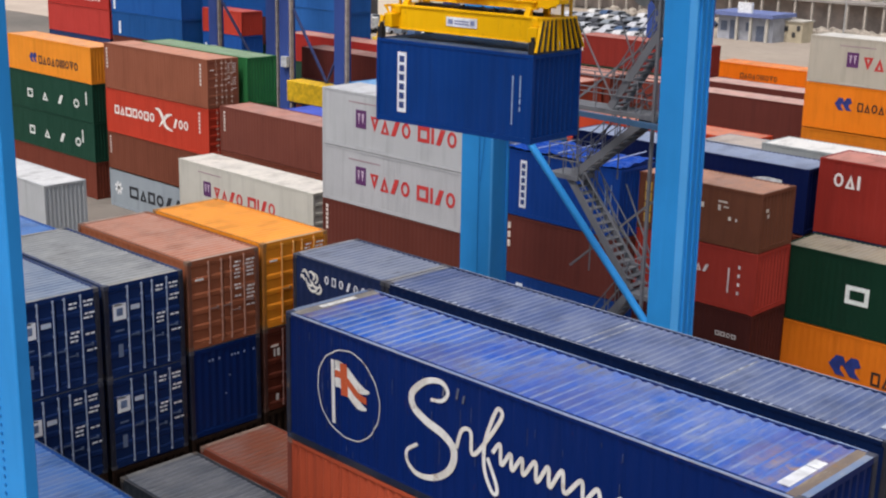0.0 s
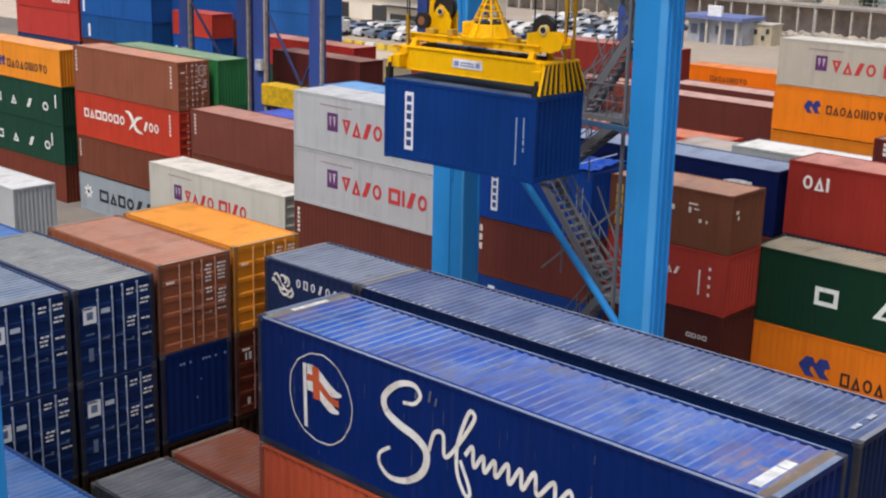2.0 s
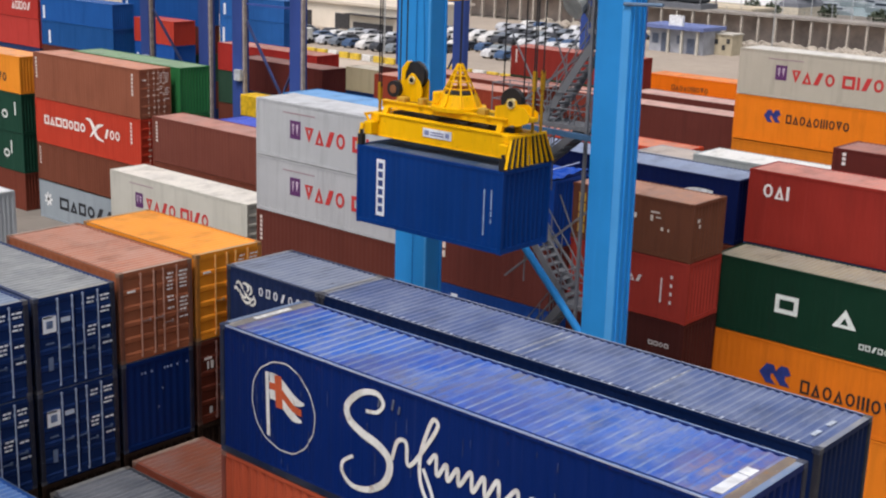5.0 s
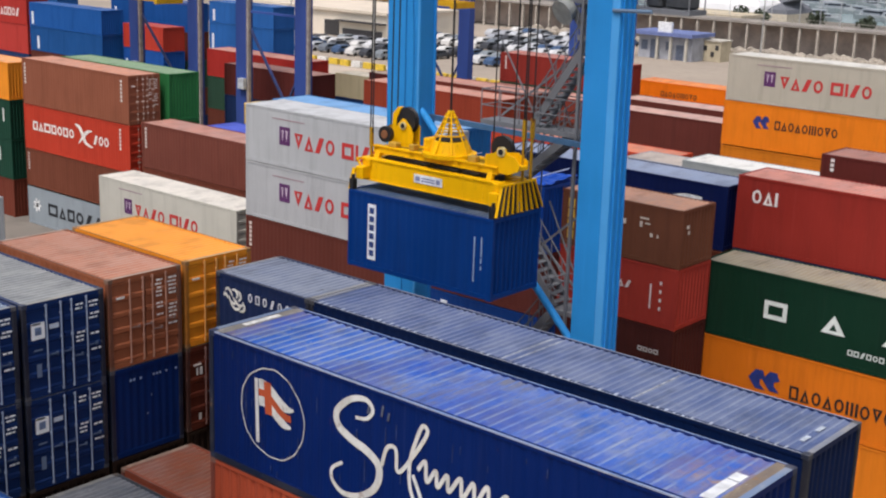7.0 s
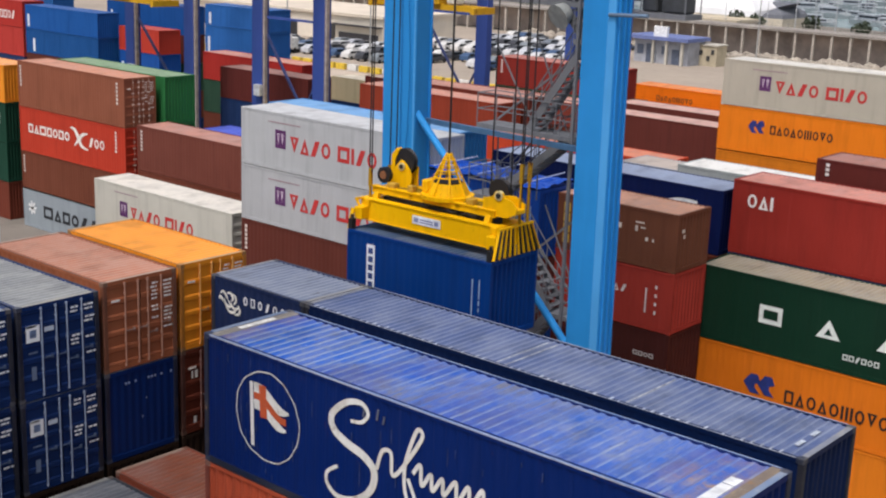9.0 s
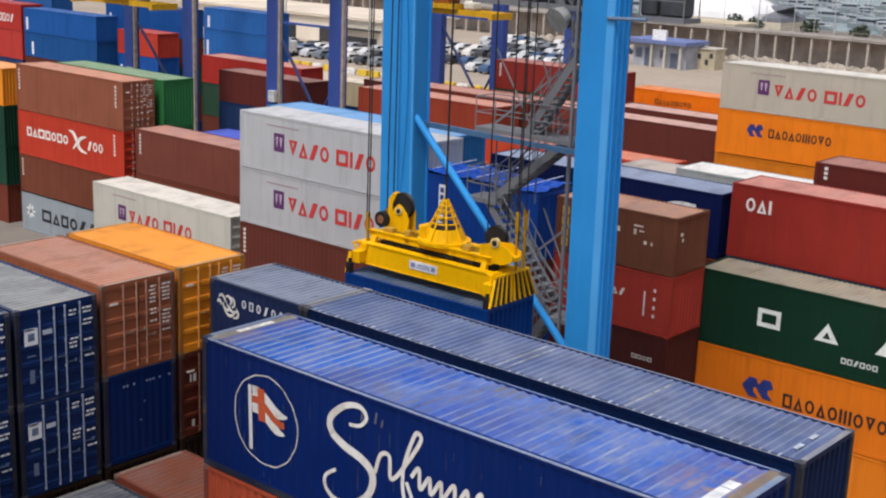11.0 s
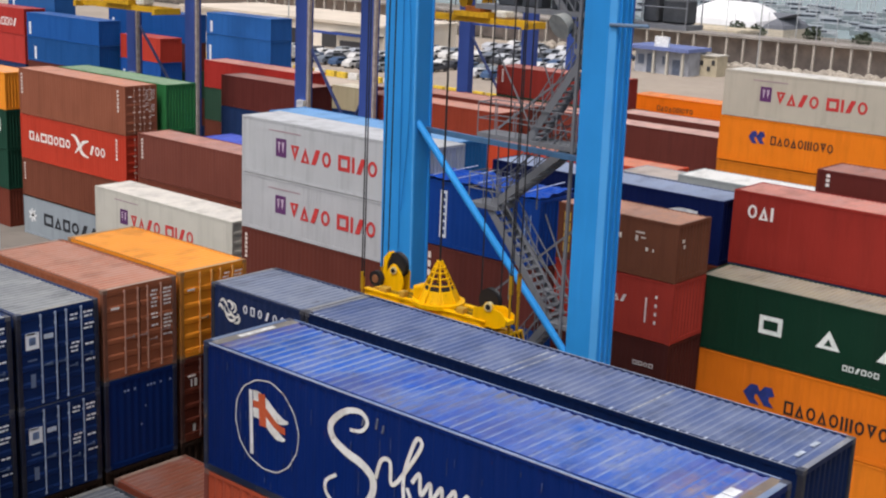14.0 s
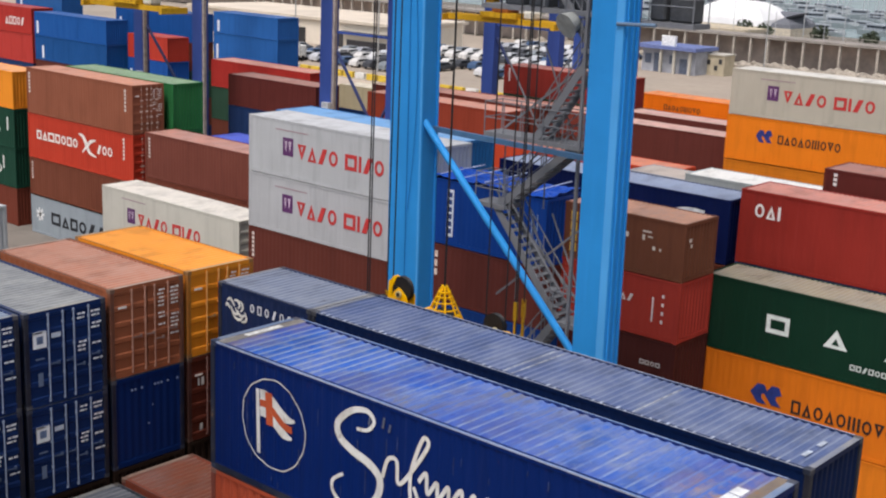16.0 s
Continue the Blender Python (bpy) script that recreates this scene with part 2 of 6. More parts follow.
def foot_mesh(L):
    bm = bmesh.new()
    add_box(bm, 0.16, 0, 0.015, L - 0.16, 0.01, 0.15)
    return finish("foot_rail", bm)


def header_mesh():
    bm = bmesh.new()
    add_box(bm, 0, 0.17, 0, 0.13, W - 0.17, 0.006)
    return finish("roof_header", bm)


def casting_mesh():
    bm = bmesh.new()
    add_box(bm, 0, 0, 0, 0.18, 0.165, 0.12)
    return finish("corner_casting", bm, 0.012)


def door_mesh(H, w):
    """One door leaf in the plane x=0, from y=0 to w, pressed into broad horizontal panels."""
    z0, z1, n = 0.18, H - 0.14, 5
    p = (z1 - z0) / n
    pts = [(z0, -0.05), (z0, -0.012)]
    for i in range(n):
        pts += [(z0 + (i + f) * p, d) for f, d in ((0.12, -0.012), (0.2, -0.045), (0.8, -0.045), (0.88, -0.012))]
    pts += [(z1, -0.012), (z1, -0.05)]
    vs, fs = [], []
    for z, d in pts:
        vs += [(d, 0.012, z), (d, w - 0.012, z)]
    for i in range(len(pts) - 1):
        fs.append((2 * i, 2 * i + 1, 2 * i + 3, 2 * i + 2))
    return mesh_of("door", vs, fs)


def rod_mesh(H):
    bm = bmesh.new()
    add_rod(bm, (0.02, 0, 0.1), (0.02, 0, H - 0.08), 0.021, 6)
    for z in (0.12, H * 0.32, H * 0.6, H * 0.85, H - 0.12):
        add_box(bm, -0.012, -0.028, z - 0.03, 0.03, 0.028, z + 0.03)
    return finish("lock_rod", bm)


def handle_mesh():
    bm = bmesh.new()
    add_box(bm, 0.012, -0.012, 1.0, 0.035, 0.3, 1.03)
    add_box(bm, -0.012, 0.26, 0.97, 0.03, 0.32, 1.06)
    return finish("handle", bm)


def greyed(h, f=0.55, to=(128, 134, 142)):
    """A paint between h and worn steel."""
    v = [int(h[i:i + 2], 16) for i in (0, 2, 4)]
    return "".join("%02x" % int(a * (1 - f) + b * f) for a, b in zip(v, to))


def container(x, y, z, L, H, body, label, roof=None, end="panel", marks=(), flat=False, near=False, rust=0.25, roof_amount=0.4, worn="8d8f92", crest_pale=0.22, stained=0.0, pale_rail=False, ribs=0.009, end_ribs=0.045, roof_pitch=0.209, group="stacked shipping containers"):
    """A shipping container whose lowest corner towards -X, -Y stands at (x, y, z)."""
    c = thing("shipping_container", label, "container", pose(x, y, z), group)
    mat = paint(body, rust * 0.45)
    # roof colours are mostly paler than the bodies: some top light is painted in
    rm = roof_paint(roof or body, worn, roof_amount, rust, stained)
    for back in (False, True):
        part("side_panel", cached(("s", L, H, back, flat, ribs), lambda: side_mesh(L, H, back, flat, ribs)), mat, c)
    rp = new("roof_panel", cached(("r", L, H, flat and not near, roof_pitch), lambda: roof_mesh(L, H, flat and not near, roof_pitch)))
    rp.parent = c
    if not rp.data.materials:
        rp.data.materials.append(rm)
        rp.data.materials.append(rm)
    crest_mat = roof_paint(greyed(roof or body, crest_pale, (176, 180, 186)), worn, min(1.0, roof_amount * 1.3), rust, stained * 0.6)
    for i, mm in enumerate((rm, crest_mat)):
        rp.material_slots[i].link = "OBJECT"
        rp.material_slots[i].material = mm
    part("frame", cached(("f", L, H), lambda: frame_mesh(L, H)), mat, c)
    part("end_panel", cached(("e", L, H, False), lambda: end_mesh(L, H, False)), mat, c)
    if end == "door":
        half = W / 2 - 0.11
        for i in (0, 1):
            d = part("door", cached(("d", H), lambda: door_mesh(H, half)), mat, c)
            d.location = (L - 0.0, 0.11 + i * half, 0)
            for f in (0.52, 0.91) if i == 0 else (0.2, 0.61):
                r = part("lock_rod", cached(("k", H), lambda: rod_mesh(H)), paint(greyed(body, 0.66 if int(body[4:], 16) > int(body[:2], 16) else 0.3 if near else 0.42, (206, 214, 224) if near else (206, 190, 178)), 0.1, 0.45), d, "worn lock rod")
                r.location = (0, f * half, 0)
                if near:
                    h = part("handle", cached("h", handle_mesh), paint(greyed(body), 0.2, 0.45), d)
                    h.location = (0, f * half, -0.1 if f < 0.5 else 0.1)
    else:
        part("end_panel", cached(("e", L, H, True, end_ribs), lambda: end_mesh(L, H, True, end_ribs)), mat, c)
    cm = cached("c", casting_mesh)
    for cx in (-0.004, L - 0.176):
        for cy in (-0.004, W - 0.161):
            for cz in (0, H - 0.12):
                k = part("corner_casting", cm, mat if not near else roof_paint(greyed(body, 0.5, (70, 62, 54)), "8a8478", 0.5, 0.6), c)
                k.location = (cx, cy, cz + (0.001 if cz else 0))
    if near:
        dark = roof_paint(greyed(body, 0.62 if int(body[4:], 16) > int(body[:2], 16) else 0.25, (20, 20, 24)), "4c4642", 0.4, 0.5)
        for cx in (0.0, L - 0.124):
            for cy in (0.0, W - 0.124):
                k = part("corner_post", cached(("cp", H), lambda: post_mesh(H)), dark, c, "dark worn corner post")
                k.location = (cx, cy, 0)
        k = part("foot_rail", cached(("fr", L), lambda: foot_mesh(L)), dark, c, "dark bottom rail")
        k.location = (0, -0.008, 0)
        # dark rails put the shade of the gaps between stacks into paint
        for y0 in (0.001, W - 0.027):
            r = part("top_rail", cached(("t", L), lambda: rail_mesh(L)), roof_paint(greyed(roof or body, 0.55, (190, 194, 200)), "c8c8c4", 0.6, 0.35) if pale_rail else roof_paint(greyed(roof or body, 0.6, (36, 36, 40)), "8a8884", 0.4, 0.4), c, "scuffed top rail with a painted edge tone")
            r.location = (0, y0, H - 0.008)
        for x0 in (0.004, L - 0.134):
            r = part("roof_header", cached("rh", header_mesh), roof_paint(greyed(roof or body, 0.58, (150, 148, 142)), "a8a498", 0.5, 0.5), c, "worn roof header plate")
            r.location = (x0, 0, H - 0.004)
    for mk in marks:
        mk(c, L, H)
    return c


# marks on a container's long side: blocks of colour in place of names
def face_part(name, rects, col, c, H, side=True, label=""):
    for x0, z0, x1, z1 in rects:
        bm = bmesh.new()
        add_box(bm, x0, 0.008, z0, x1, 0.0155, z1)
        part(name, bm, plain(col, 0.55, 0, 0.12, 5.0), c, label)


def outline(kind, w, h):
    """Faces of one plain sign shape, w x h, as rings of (x, z) points: outer edge, and inner edge where it is hollow."""
    k = min(w, h) * 0.24
    if kind == "o":
        pts = [(0.5 + 0.5 * math.cos(a * math.pi / 5), 0.5 + 0.5 * math.sin(a * math.pi / 5)) for a in range(10)]
        inner = [(w / 2 + (x - 0.5) * (w - 2 * k), h / 2 + (z - 0.5) * (h - 2 * k)) for x, z in pts]
        return [(x * w, z * h) for x, z in pts], inner
    if kind == "k":
        return [(0, 0), (w, 0), (w, h), (0, h)], [(k, k), (w - k, k), (w - k, h - k), (k, h - k)]
    if kind == "t":
        return [(0, 0), (w, 0), (w / 2, h)], [(w * 0.33, k * 0.7), (w * 0.67, k * 0.7), (w / 2, h * 0.55)]
    if kind == "v":
        return [(w / 2, 0), (w, h), (0, h)], [(w / 2, h * 0.45), (w * 0.67, h - k * 0.7), (w * 0.33, h - k * 0.7)]
    if kind == "c":
        return [(0, h * 0.5), (w * 0.45, 0), (w, 0), (w * 0.68, h * 0.3), (w * 0.68, h * 0.5), (w, h * 0.62), (w * 0.8, h), (w * 0.4, h)], None
    if kind == "s":
        return [(0, 0), (w * 0.5, 0), (w, h), (w * 0.5, h)], None
    return [(0, 0), (w, 0), (w, h), (0, h)], None


def shape_mesh(kind, w, h):
    out, inn = outline(kind, w, h)
    bm = bmesh.new()
    for y in (0.004, 0.0115):
        A = [bm.verts.new((x, y, z)) for x, z in out]
        if inn:
            B = [bm.verts.new((x, y, z)) for x, z in inn]
            for i in range(len(A)):
                j = (i + 1) % len(A)
                bm.faces.new((A[i], A[j], B[j], B[i]))
        else:
            bm.faces.new(A)
    return finish("lettering_shape", bm)


def letters(x, z, codes, w, h, col, step=0.0):
    """A row of plain shapes in place of a name, from x along and z up, in metres; a space skips one."""
    def make(c, L, H):
        at = x
        for k in codes:
            ww = w * (0.28 if k == "b" else 1.3 if k == "M" else 1)
            if k != " ":
                o = part("lettering_shape", cached(("l", k, ww, h), lambda: shape_mesh("k" if k == "M" else k, ww, h)), plain(col, 0.55, 0, 0.12, 5.0), c)
                o.location = (at, 0, z)
            at += step if step else ww + w * 0.2
    return make


def standing(x, z, n, w, h, col):
    """A column of hollow shapes, one above the other."""
    def make(c, L, H):
        for i in range(n):
            o = part("lettering_shape", cached(("l", "k", w, h), lambda: shape_mesh("k", w, h)), plain(col, 0.55, 0, 0.12, 5.0), c)
            o.location = (x, 0, z + i * h * 1.18)
    return make


def end_scuff(c, L, H):
    end_bars("end_mark", [(0.3, H * 0.68, 0.5, H * 0.74), (0.42, H * 0.58, 0.56, H * 0.64)], "d8ccc0", c, L + 0.01, "small pale marks")


def purple_emblem(x, z, w, h):
    def make(c, L, H):
        face_part("emblem", [(x, z, x + w, z + h)], "5a2a62", c, H, label="purple square emblem")
        for d in (0.2, 0.58):
            o = part("emblem", cached(("pe", w, h), lambda: shape_mesh("v", w * 0.22, h * 0.6)), plain("d8c8d8", 0.6), c)
            o.location = (x + d * w, -0.0015, z + 0.2 * h)
    return make


def fine_print(c, L, H):
    """A thin line of small faded print under the top rail."""
    face_part("fine_print", [(1.9, H - 0.5, 4.1, H - 0.44)], "a08a90", c, H, label="thin faded line of print")


def slanted_emblem(x, z, w, h, col="22347a"):
    def make(c, L, H):
        for i in range(2):
            o = part("emblem", cached(("se", w, h), lambda: shape_mesh("c", w * 0.56, h)), plain(col, 0.6), c, "dark blue arrow-like emblem")
            o.location = (x + i * w * 0.46, 0, z + (i % 2) * h * 0.04)
    return make


def block(u, v, w, h, col, name="emblem"):
    def make(c, L, H):
        face_part(name, [(u * L, v * H, u * L + w, v * H + h)], col, c, H)
    return make


def column(u, v0, v1, w, col, n=6, name="lettering", gap=0.3):
    """A standing column of n small blocks between two heights."""
    def make(c, L, H):
        st = (v1 - v0) * H / n
        face_part(name, [(u * L, v0 * H + i * st, u * L + w, v0 * H + (i + 1 - gap) * st) for i in range(n)], col, c, H)
    return make


def strip(points, width, y=0.006, taper=None):
    """A flat ribbon on the long side through points (x, z)."""
    bm = bmesh.new()
    n = len(points)
    L, R = [], []
    for i, (x, z) in enumerate(points):
        a, b = points[max(0, i - 1)], points[min(n - 1, i + 1)]
        d = Vector((b[0] - a[0], b[1] - a[1]))
        d.normalize()
        w = (taper(i / (n - 1)) if taper else 1) * width / 2
        yy = y + 0.006 * i / (n - 1)
        L.append(bm.verts.new((x - d.y * w, yy, z + d.x * w)))
        R.append(bm.verts.new((x + d.y * w, yy, z - d.x * w)))
    for i in range(n - 1):
        bm.faces.new((L[i], R[i], R[i + 1], L[i + 1]))
    ex = bmesh.ops.extrude_face_region(bm, geom=bm.faces[:])
    bmesh.ops.translate(bm, vec=(0, 0.001, 0), verts=[v for v in ex["geom"] if isinstance(v, bmesh.types.BMVert)])
    return bm


def spline(ctrl, n=14):
    """Points of a smooth curve through the control points."""
    out = []
    for i in range(len(ctrl) - 1):
        p0, p1, p2, p3 = (Vector(ctrl[max(0, min(len(ctrl) - 1, i + k))]) for k in (-1, 0, 1, 2))
        for j in range(n):
            t = j / n
            v = 0.5 * (2 * p1 + (p2 - p0) * t + (2 * p0 - 5 * p1 + 4 * p2 - p3) * t * t + (3 * p1 - p0 - 3 * p2 + p3) * t ** 3)
            out.append((v.x, v.y))
    out.append(tuple(ctrl[-1]))
    return out


WHITE = "d9d8d0"


def swash(c, L, H):
    """A flowing white ribbon and a ringed flag."""
    m = roof_paint("dededa", "a89c80", 0.55, 0.72)
    big = spline([(4.36, 2.17), (4.66, 2.23), (4.81, 2.44), (4.62, 2.6), (4.22, 2.5), (3.86, 2.17), (3.9, 1.88), (4.25, 1.69), (4.68, 1.57), (4.97, 1.38), (5.0, 1.1), (4.83, 0.8), (4.45, 0.56), (4.02, 0.5), (3.75, 0.68), (3.74, 0.92), (4.02, 1.13)])
    part("swash", strip(big, 0.13, taper=lambda t: 0.55 + 0.85 * math.sin(3.1416 * t) ** 2), m, c, "white flowing ribbon emblem")
    low = spline([(5.07, 1.4), (5.2, 1.8), (5.42, 1.84), (5.46, 1.44), (5.58, 1.46), (5.78, 1.72), (6.07, 2.16), (6.19, 2.42), (6.07, 2.49), (5.92, 2.17), (5.78, 1.69), (5.8, 1.19), (6.0, 0.82), (6.12, 0.84), (6.08, 1.04), (5.86, 1.46)])
    part("swash", strip(low, 0.085, 0.004), m, c)
    rest = spline([(5.98, 1.6), (6.16, 1.82), (6.21, 1.44), (6.42, 1.72), (6.47, 1.42), (6.69, 1.72), (6.74, 1.42), (7.0, 1.76), (7.06, 1.4), (7.3, 1.76), (7.36, 1.4), (7.62, 1.8), (7.7, 1.4), (8.05, 1.76), (8.12, 1.4), (8.4, 1.72), (8.5, 1.4)])
    part("swash", strip(rest, 0.085, 0.005), m, c)
    tail = spline([(8.62, 1.4), (8.9, 1.72), (9.0, 1.4), (9.3, 1.7), (9.4, 1.4), (9.75, 1.64), (9.55, 1.48), (9.95, 1.4)])
    part("swash", strip(tail, 0.08, 0.004), m, c)
    for x, z, h in ((4.68, 2.34, 0.16), (5.04, 2.38, 0.22), (5.2, 2.34, 0.16)):
        part("scuff", strip([(x, z), (x + 0.03, z + h)], 0.05, 0.003), roof_paint("4e5468", "6a6660", 0.6, 0.5), c, "dull grey scuff")
    bm = bmesh.new()
    add_box(bm, 0.14, 0.06, H - 0.04, 0.4, W - 0.06, H - 0.005)
    part("header_plate", bm, roof_paint("76706a", "b8b2a8", 0.9, 0.7), c, "rusty plate across the roof's end")
    bm = bmesh.new()
    add_box(bm, 0.2, 0.75, H - 0.012, 0.34, 1.75, H + 0.002)
    part("roof_mark", bm, plain("d6d6d2", 0.6, 0, 0.35, 5), c, "white strip on the roof's end")
    bm = bmesh.new()
    add_box(bm, L - 0.34, 0.06, H - 0.04, L - 0.14, W - 0.06, H - 0.005)
    part("header_plate", bm, roof_paint("6c6058", "a89878", 0.8, 0.8), c, "rusty plate across the roof's end")
    for y0, w in ((0.3, 0.86), (1.2, 0.3)):
        bm = bmesh.new()
        add_box(bm, L - 0.62, y0, H - 0.012, L - 0.4, y0 + w, H + 0.004)
        part("roof_mark", bm, plain("d4d8dc", 0.6), c, "white roof plate")
    ring = []
    for a in range(97):
        k = a * 6.28318 / 96
        r = 1 + 0.007 * math.sin(k * 14) + 0.009 * math.sin(k * 5 + 1)
        ring.append((1.98 + 0.95 * r * math.cos(k), 1.54 + 0.96 * r * math.sin(k)))
    part("ring", strip(ring, 0.026), m, c, "white painted ring")
    wave = lambda x: 0.09 * math.sin((x - 1.5) * 5.4)
    red = roof_paint("bc5228", "8a3a20", 0.6, 0.4)
    for lift, n, lay in ((0.19, 14, 0.0075), (0.0, 12, 0.007), (-0.19, 13, 0.0078)):
        band = [(1.58 + i * 0.08, 1.88 + lift - i * 0.02 + wave(1.58 + i * 0.08)) for i in range(n)]
        part("flag", strip(band, 0.2, lay, taper=lambda t: 1.0 - 0.75 * max(0.0, t - 0.75) * 4), m, c, "white flag with an orange cross, frayed")
    mid = [(1.58 + i * 0.08, 1.88 - i * 0.02 + wave(1.58 + i * 0.08)) for i in range(13)]
    part("flag", strip(mid, 0.15, 0.0035), red, c, "orange cross of the flag")
    part("flag", strip([(1.84, 2.2), (1.88, 1.5)], 0.21, 0.002), red, c)
    part("flagstaff", strip([(1.5, 2.2), (1.54, 0.8)], 0.1), m, c, "white flagstaff")


def crest(c, L, H):
    """A white scrolled beast emblem of curling strokes."""
    m = plain(WHITE, 0.6)
    strokes = (((0.4, 2.12), (0.5, 2.2), (0.62, 2.12), (0.7, 2.0)), ((0.55, 2.0), (0.62, 1.85), (0.78, 1.8), (0.86, 1.92)), ((0.68, 2.18), (0.82, 2.2), (0.92, 2.08), (0.84, 1.96)), ((0.9, 2.2), (1.02, 2.14), (1.04, 2.0), (0.94, 1.9)), ((0.62, 1.78), (0.8, 1.66), (0.98, 1.7), (1.06, 1.84)), ((0.72, 1.98), (0.86, 1.84), (1.02, 1.78), (1.16, 1.86)), ((0.98, 1.62), (1.14, 1.66), (1.2, 1.78), (1.12, 1.92)), ((0.5, 1.9), (0.44, 2.0), (0.36, 2.02), (0.34, 1.94)))
    for k, p in enumerate(strokes):
        part("emblem", strip(spline(p, 6), 0.075, 0.003 + k * 0.0006, taper=lambda t: 0.5 + math.sin(3.14 * t) * 0.6), m, c)


def bird(c, L, H):
    m = plain("e8e2dc", 0.6)
    part("emblem", strip(spline([(6.1, 2.4), (6.6, 2.3), (7.0, 1.8), (7.35, 1.3), (8.1, 1.1)]), 0.28, taper=lambda t: 0.2 + math.sin(3.14 * t)), m, c, "white bird emblem")
    part("emblem", strip(spline([(8.1, 2.2), (7.5, 2.05), (7.0, 1.65), (6.5, 1.2)]), 0.22, 0.0045, taper=lambda t: 0.2 + math.sin(3.14 * t)), m, c)


def star(c, L, H):
    for k in range(7):
        a = k * 6.28318 / 7
        bm = bmesh.new()
        add_box(bm, 0.02, -0.0037, -0.09, 0.48, 0.0037 + k * 0.0004, 0.09, Matrix.Translation((1.1, 0.0108, H * 0.51)) @ Matrix.Rotation(a, 4, "Y"))
        part("emblem", bm, plain("e6eaec", 0.6), c, "pale seven-pointed star")


def arc(c, L, H):
    part("emblem", strip(spline([(8.9, H - 1.15), (9.5, H - 0.85), (10.2, H - 0.7), (11.0, H - 0.76)]), 0.22, taper=lambda t: 0.35 + t), plain("e4e8ee", 0.6), c, "white arc emblem")


def plate(c, L, H):
    face_part("name_plate", [(0.88, H * 0.14, 1.24, H * 0.86)], "dfe6ee", c, H, label="white name plate")
    for i in range(6):
        z = H * (0.19 + i * 0.11)
        bm = bmesh.new()
        add_box(bm, 0.96, 0.003, z, 1.16, 0.0075, z + H * 0.075)
        part("lettering_bar", bm, plain("1d3a78", 0.6), c)
    for z0, z1, x in ((0.2, 0.75, 0.88), (0.52, 0.76, 0.925), (0.44, 0.5, 0.925), (0.36, 0.41, 0.925)):
        bm = bmesh.new()
        add_box(bm, L * x, 0.008, H * z0, L * x + 0.045, 0.0155, H * z1)
        part("lettering_bar", bm, plain("8fa6c4", 0.6), c)


def side_wear(c, L, H):
    """A patchy pale strip along the upper edge and thin runs down the side."""
    rnd = random.Random(11)
    bm = bmesh.new()
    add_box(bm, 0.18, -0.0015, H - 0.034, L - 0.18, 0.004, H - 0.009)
    part("worn_edge", bm, roof_paint("8e98b8", "c8c8c4", 0.9, 0.5), c, "patchy pale strip along the upper edge")
    bm = bmesh.new()
    for i in range(46):
        x, z = rnd.uniform(0.3, L - 0.3), rnd.uniform(0.3, H - 0.2)
        add_box(bm, x, 0.011, z - rnd.uniform(0.08, 0.5), x + rnd.uniform(0.008, 0.02), 0.0165, z)
    tagged(part("rust_run", bm, plain("2e3c66", 0.8, 0, 0.6, 4), c, "thin faded runs"), kind="stuff")


def scrapes(c, L, H):
    """Bare scraped ribs across the roof, and pale dashes painted as light caught along its edge."""
    rnd = random.Random(8)
    bm = bmesh.new()
    n = round((L - 0.24) / 0.209)
    for i in range(1, n):
        if rnd.random() < 0.6:
            x = 0.12 + i * (L - 0.24) / n
            add_box(bm, x - 0.02, 0.006, H - 0.012, x + 0.02, 0.03 + rnd.uniform(0.03, 0.16), H + 0.002)
    tagged(part("rib_end", bm, plain("b2bac6", 0.6, 0, 0.6, 4), c, "pale dashes painted as light on the rib ends"), kind="stuff")
    for x in (6.3, 6.56, 9.84):
        bm = bmesh.new()
        add_box(bm, x, 0.1, H - 0.012, x + 0.032, W - 0.3, H - 0.006)
        part("scrape", bm, plain("a8acb0", 0.7, 0, 0.6, 5), c, "pale scraped roof rib")
    for y0 in (0.5, 1.2):
        bm = bmesh.new()
        add_box(bm, L - 0.5, y0 + 0.1, H - 0.012, L - 0.4, y0 + 0.42, H + 0.004)
        part("roof_mark", bm, plain("b0bac8", 0.6, 0, 0.5, 6), c, "white roof mark")


def end_bars(name, rects, col, c, L, label=""):
    bm = bmesh.new()
    for y0, z0, y1, z1 in rects:
        add_box(bm, L + 0.003, y0, z0, L + 0.008, y1, z1)
    return tagged(part(name, bm, plain(col, 0.6, 0, 0.1), c, label), kind="stuff" if len(rects) > 2 else "")


def door_print(c, L, H, cols="f2eae2", seed=1):
    """Rows of small print on the right leaf and one line on the left."""
    rnd = random.Random(seed)
    rects = []
    for i in range(13):
        z = H * (0.88 - i * 0.043)
        for y0, w, p in ((1.56, 0.24, 0.5), (1.98, 0.3, 0.85)):
            if rnd.random() < p:
                k = y0 + rnd.uniform(-0.02, 0.04)
                cut = k + w * rnd.uniform(0.3, 0.6)
                rects.append((k, z, cut, z + 0.05))
                rects.append((cut + 0.03, z, k + w * rnd.uniform(0.75, 1), z + 0.05))
    rects.append((0.25, H * 0.77, 0.52, H * 0.795))
    end_bars("door_print", rects, cols, c, L, "rows of small white print")


